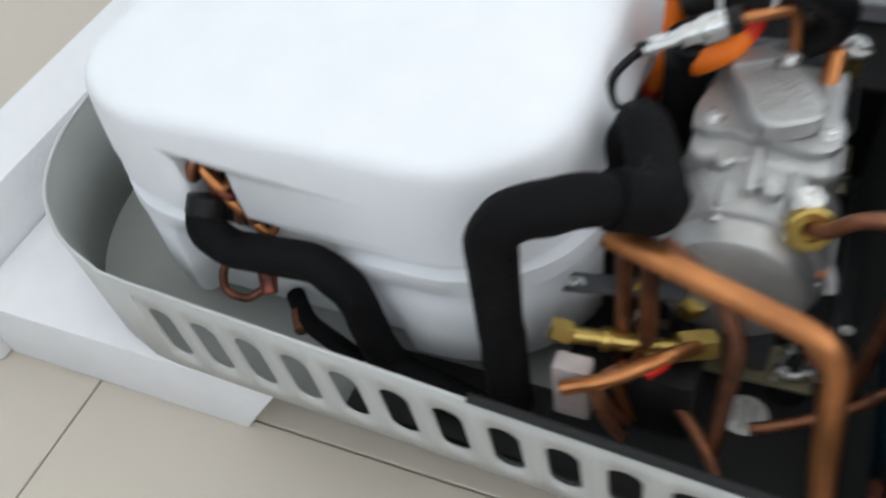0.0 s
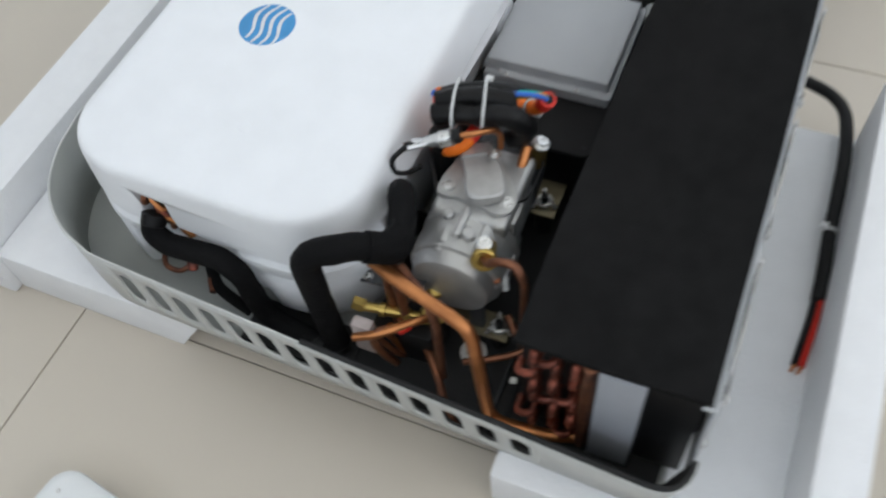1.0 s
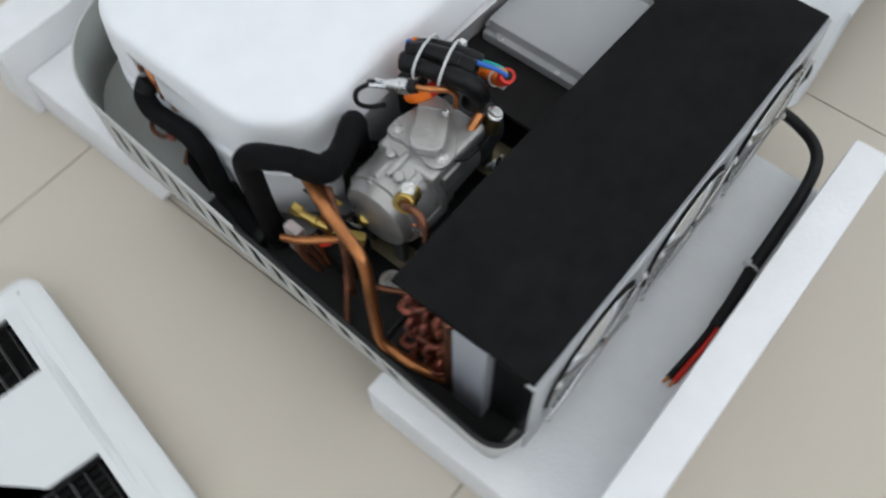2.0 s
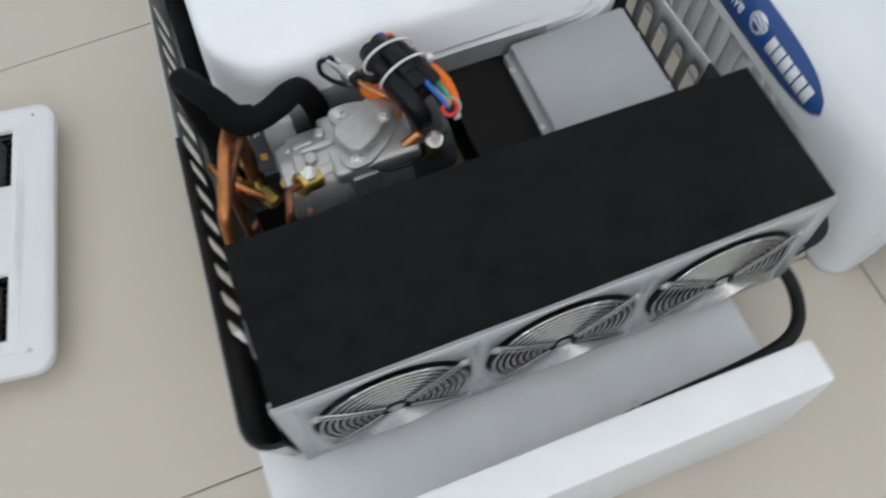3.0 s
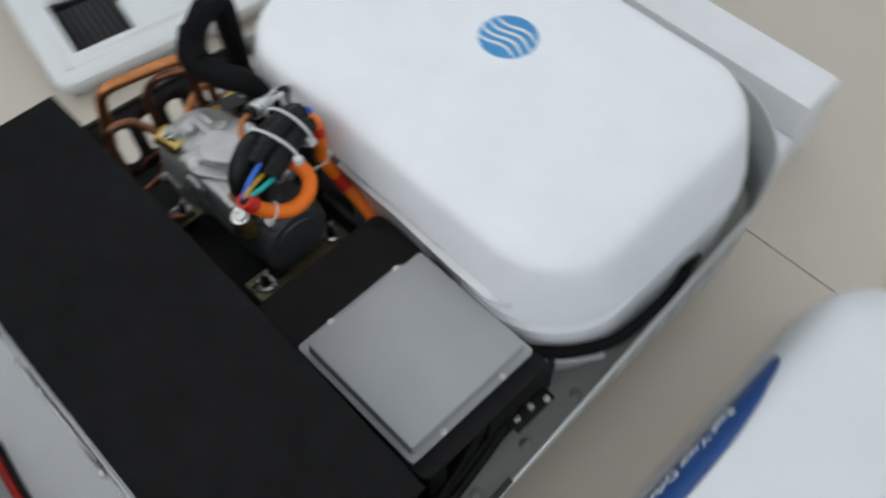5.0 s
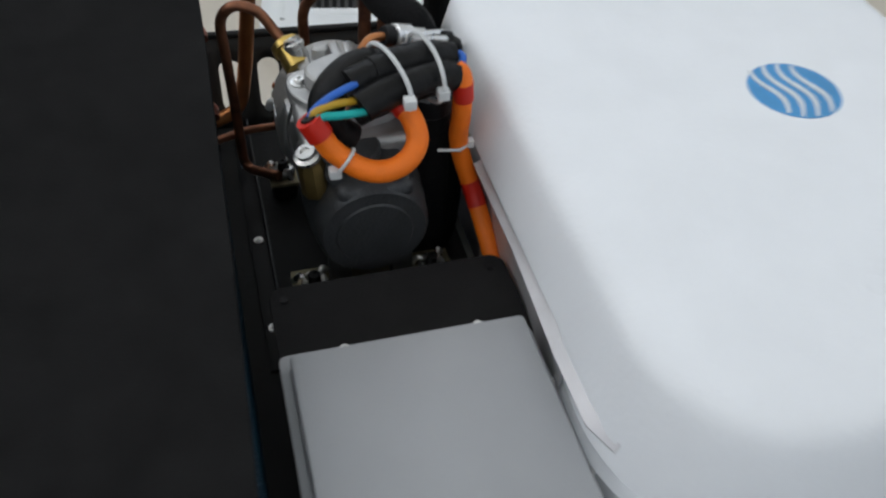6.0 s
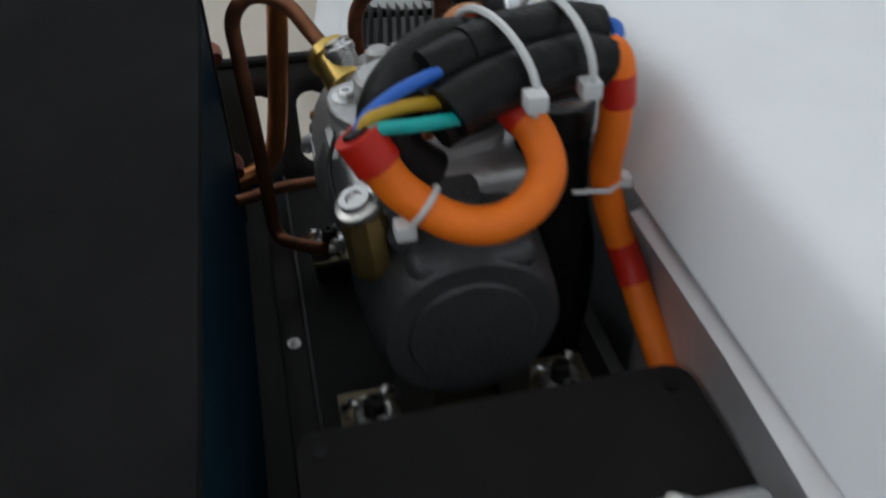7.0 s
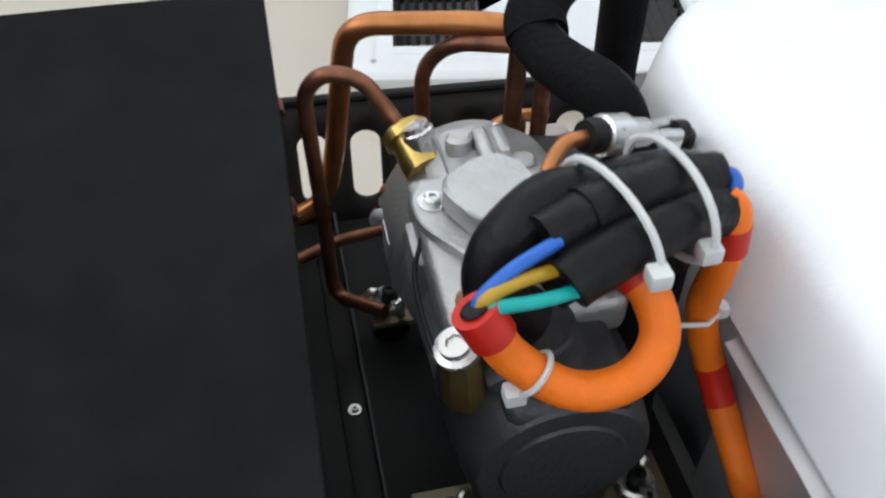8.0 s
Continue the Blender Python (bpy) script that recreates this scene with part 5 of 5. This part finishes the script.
part("back_sheet", glocal(box(0.022, 0.022, -0.0255, GL - 0.022, GW - 0.022, -0.0235)), M_GAP, grille)
for i in (1, 3):
    for j in (1, 3):
        for k in range(7):  # grey cross vanes deep behind the slats
            v = rows[j] + (rows[j + 1] - rows[j]) * (k + 0.5) / 6.8
            part("cross_vane", glocal(box(us[i] - 0.004, v, -0.0232, us[i + 1] + 0.004, v + 0.0005, -0.001)), M_VANE, grille)
for i in (1, 3):
    for j in (1, 3):
        n = 9
        for k in range(n):
            u = us[i] + (us[i + 1] - us[i]) * (k + 0.5) / n
            bm = box(-0.0003, rows[j] + 0.001, -0.0050, 0.0003, rows[j + 1] - 0.001, 0.0055)
            bm.transform(Matrix.Translation((u, 0, 0.0125)) @ Matrix.Rotation(radians(-33), 4, "Y"))
            part("slat", glocal(bm), M_SLAT, grille)
bm = bmesh.new()  # sickle-shaped step pressed into the face beside the vents
cols = []
for k in range(21):
    s = math.sin(math.pi * k / 20)
    u, v = 0.045 + (GL - 0.09) * k / 20, 0.046 - 0.005 * s
    cols.append([bm.verts.new(c) for c in ((u, v, 0.0226), (u, v + 0.001 + 0.006 * s, 0.0226 + 0.0055 * s), (u, v + 0.002 + 0.013 * s, 0.0226))])
for A, B in zip(cols, cols[1:]):
    for j in range(2):
        bm.faces.new((A[j], A[j + 1], B[j + 1], B[j]))
part("step_ridge", glocal(bm), M_PANEL, grille, sharp=70)
for u, v in ((0.03, 0.028), (GL - 0.022, 0.030)):
    part("screw", glocal(bolt((u, v, 0.0235), (0, 0, 1), 0.003, 0.002)), M_STEEL, grille)

# ---------------------------------------------------------------- floor tiles
tile = bmesh.new()
box(0.0009, 0.0009, -0.010, 0.7991, 0.7991, 0.0, 0.001, 1, tile)
finish(tile)
tile_mesh = bpy.data.meshes.new("tile")
tile.to_mesh(tile_mesh)
tile.free()
tile_mesh.materials.append(M_TILE)
for i in range(7):
    for j in range(7):
        o = new("tile", tile_mesh)
        o.parent = floor
        o.location = (-2.405 + 0.8 * i, -2.36 + 0.8 * j, 0)
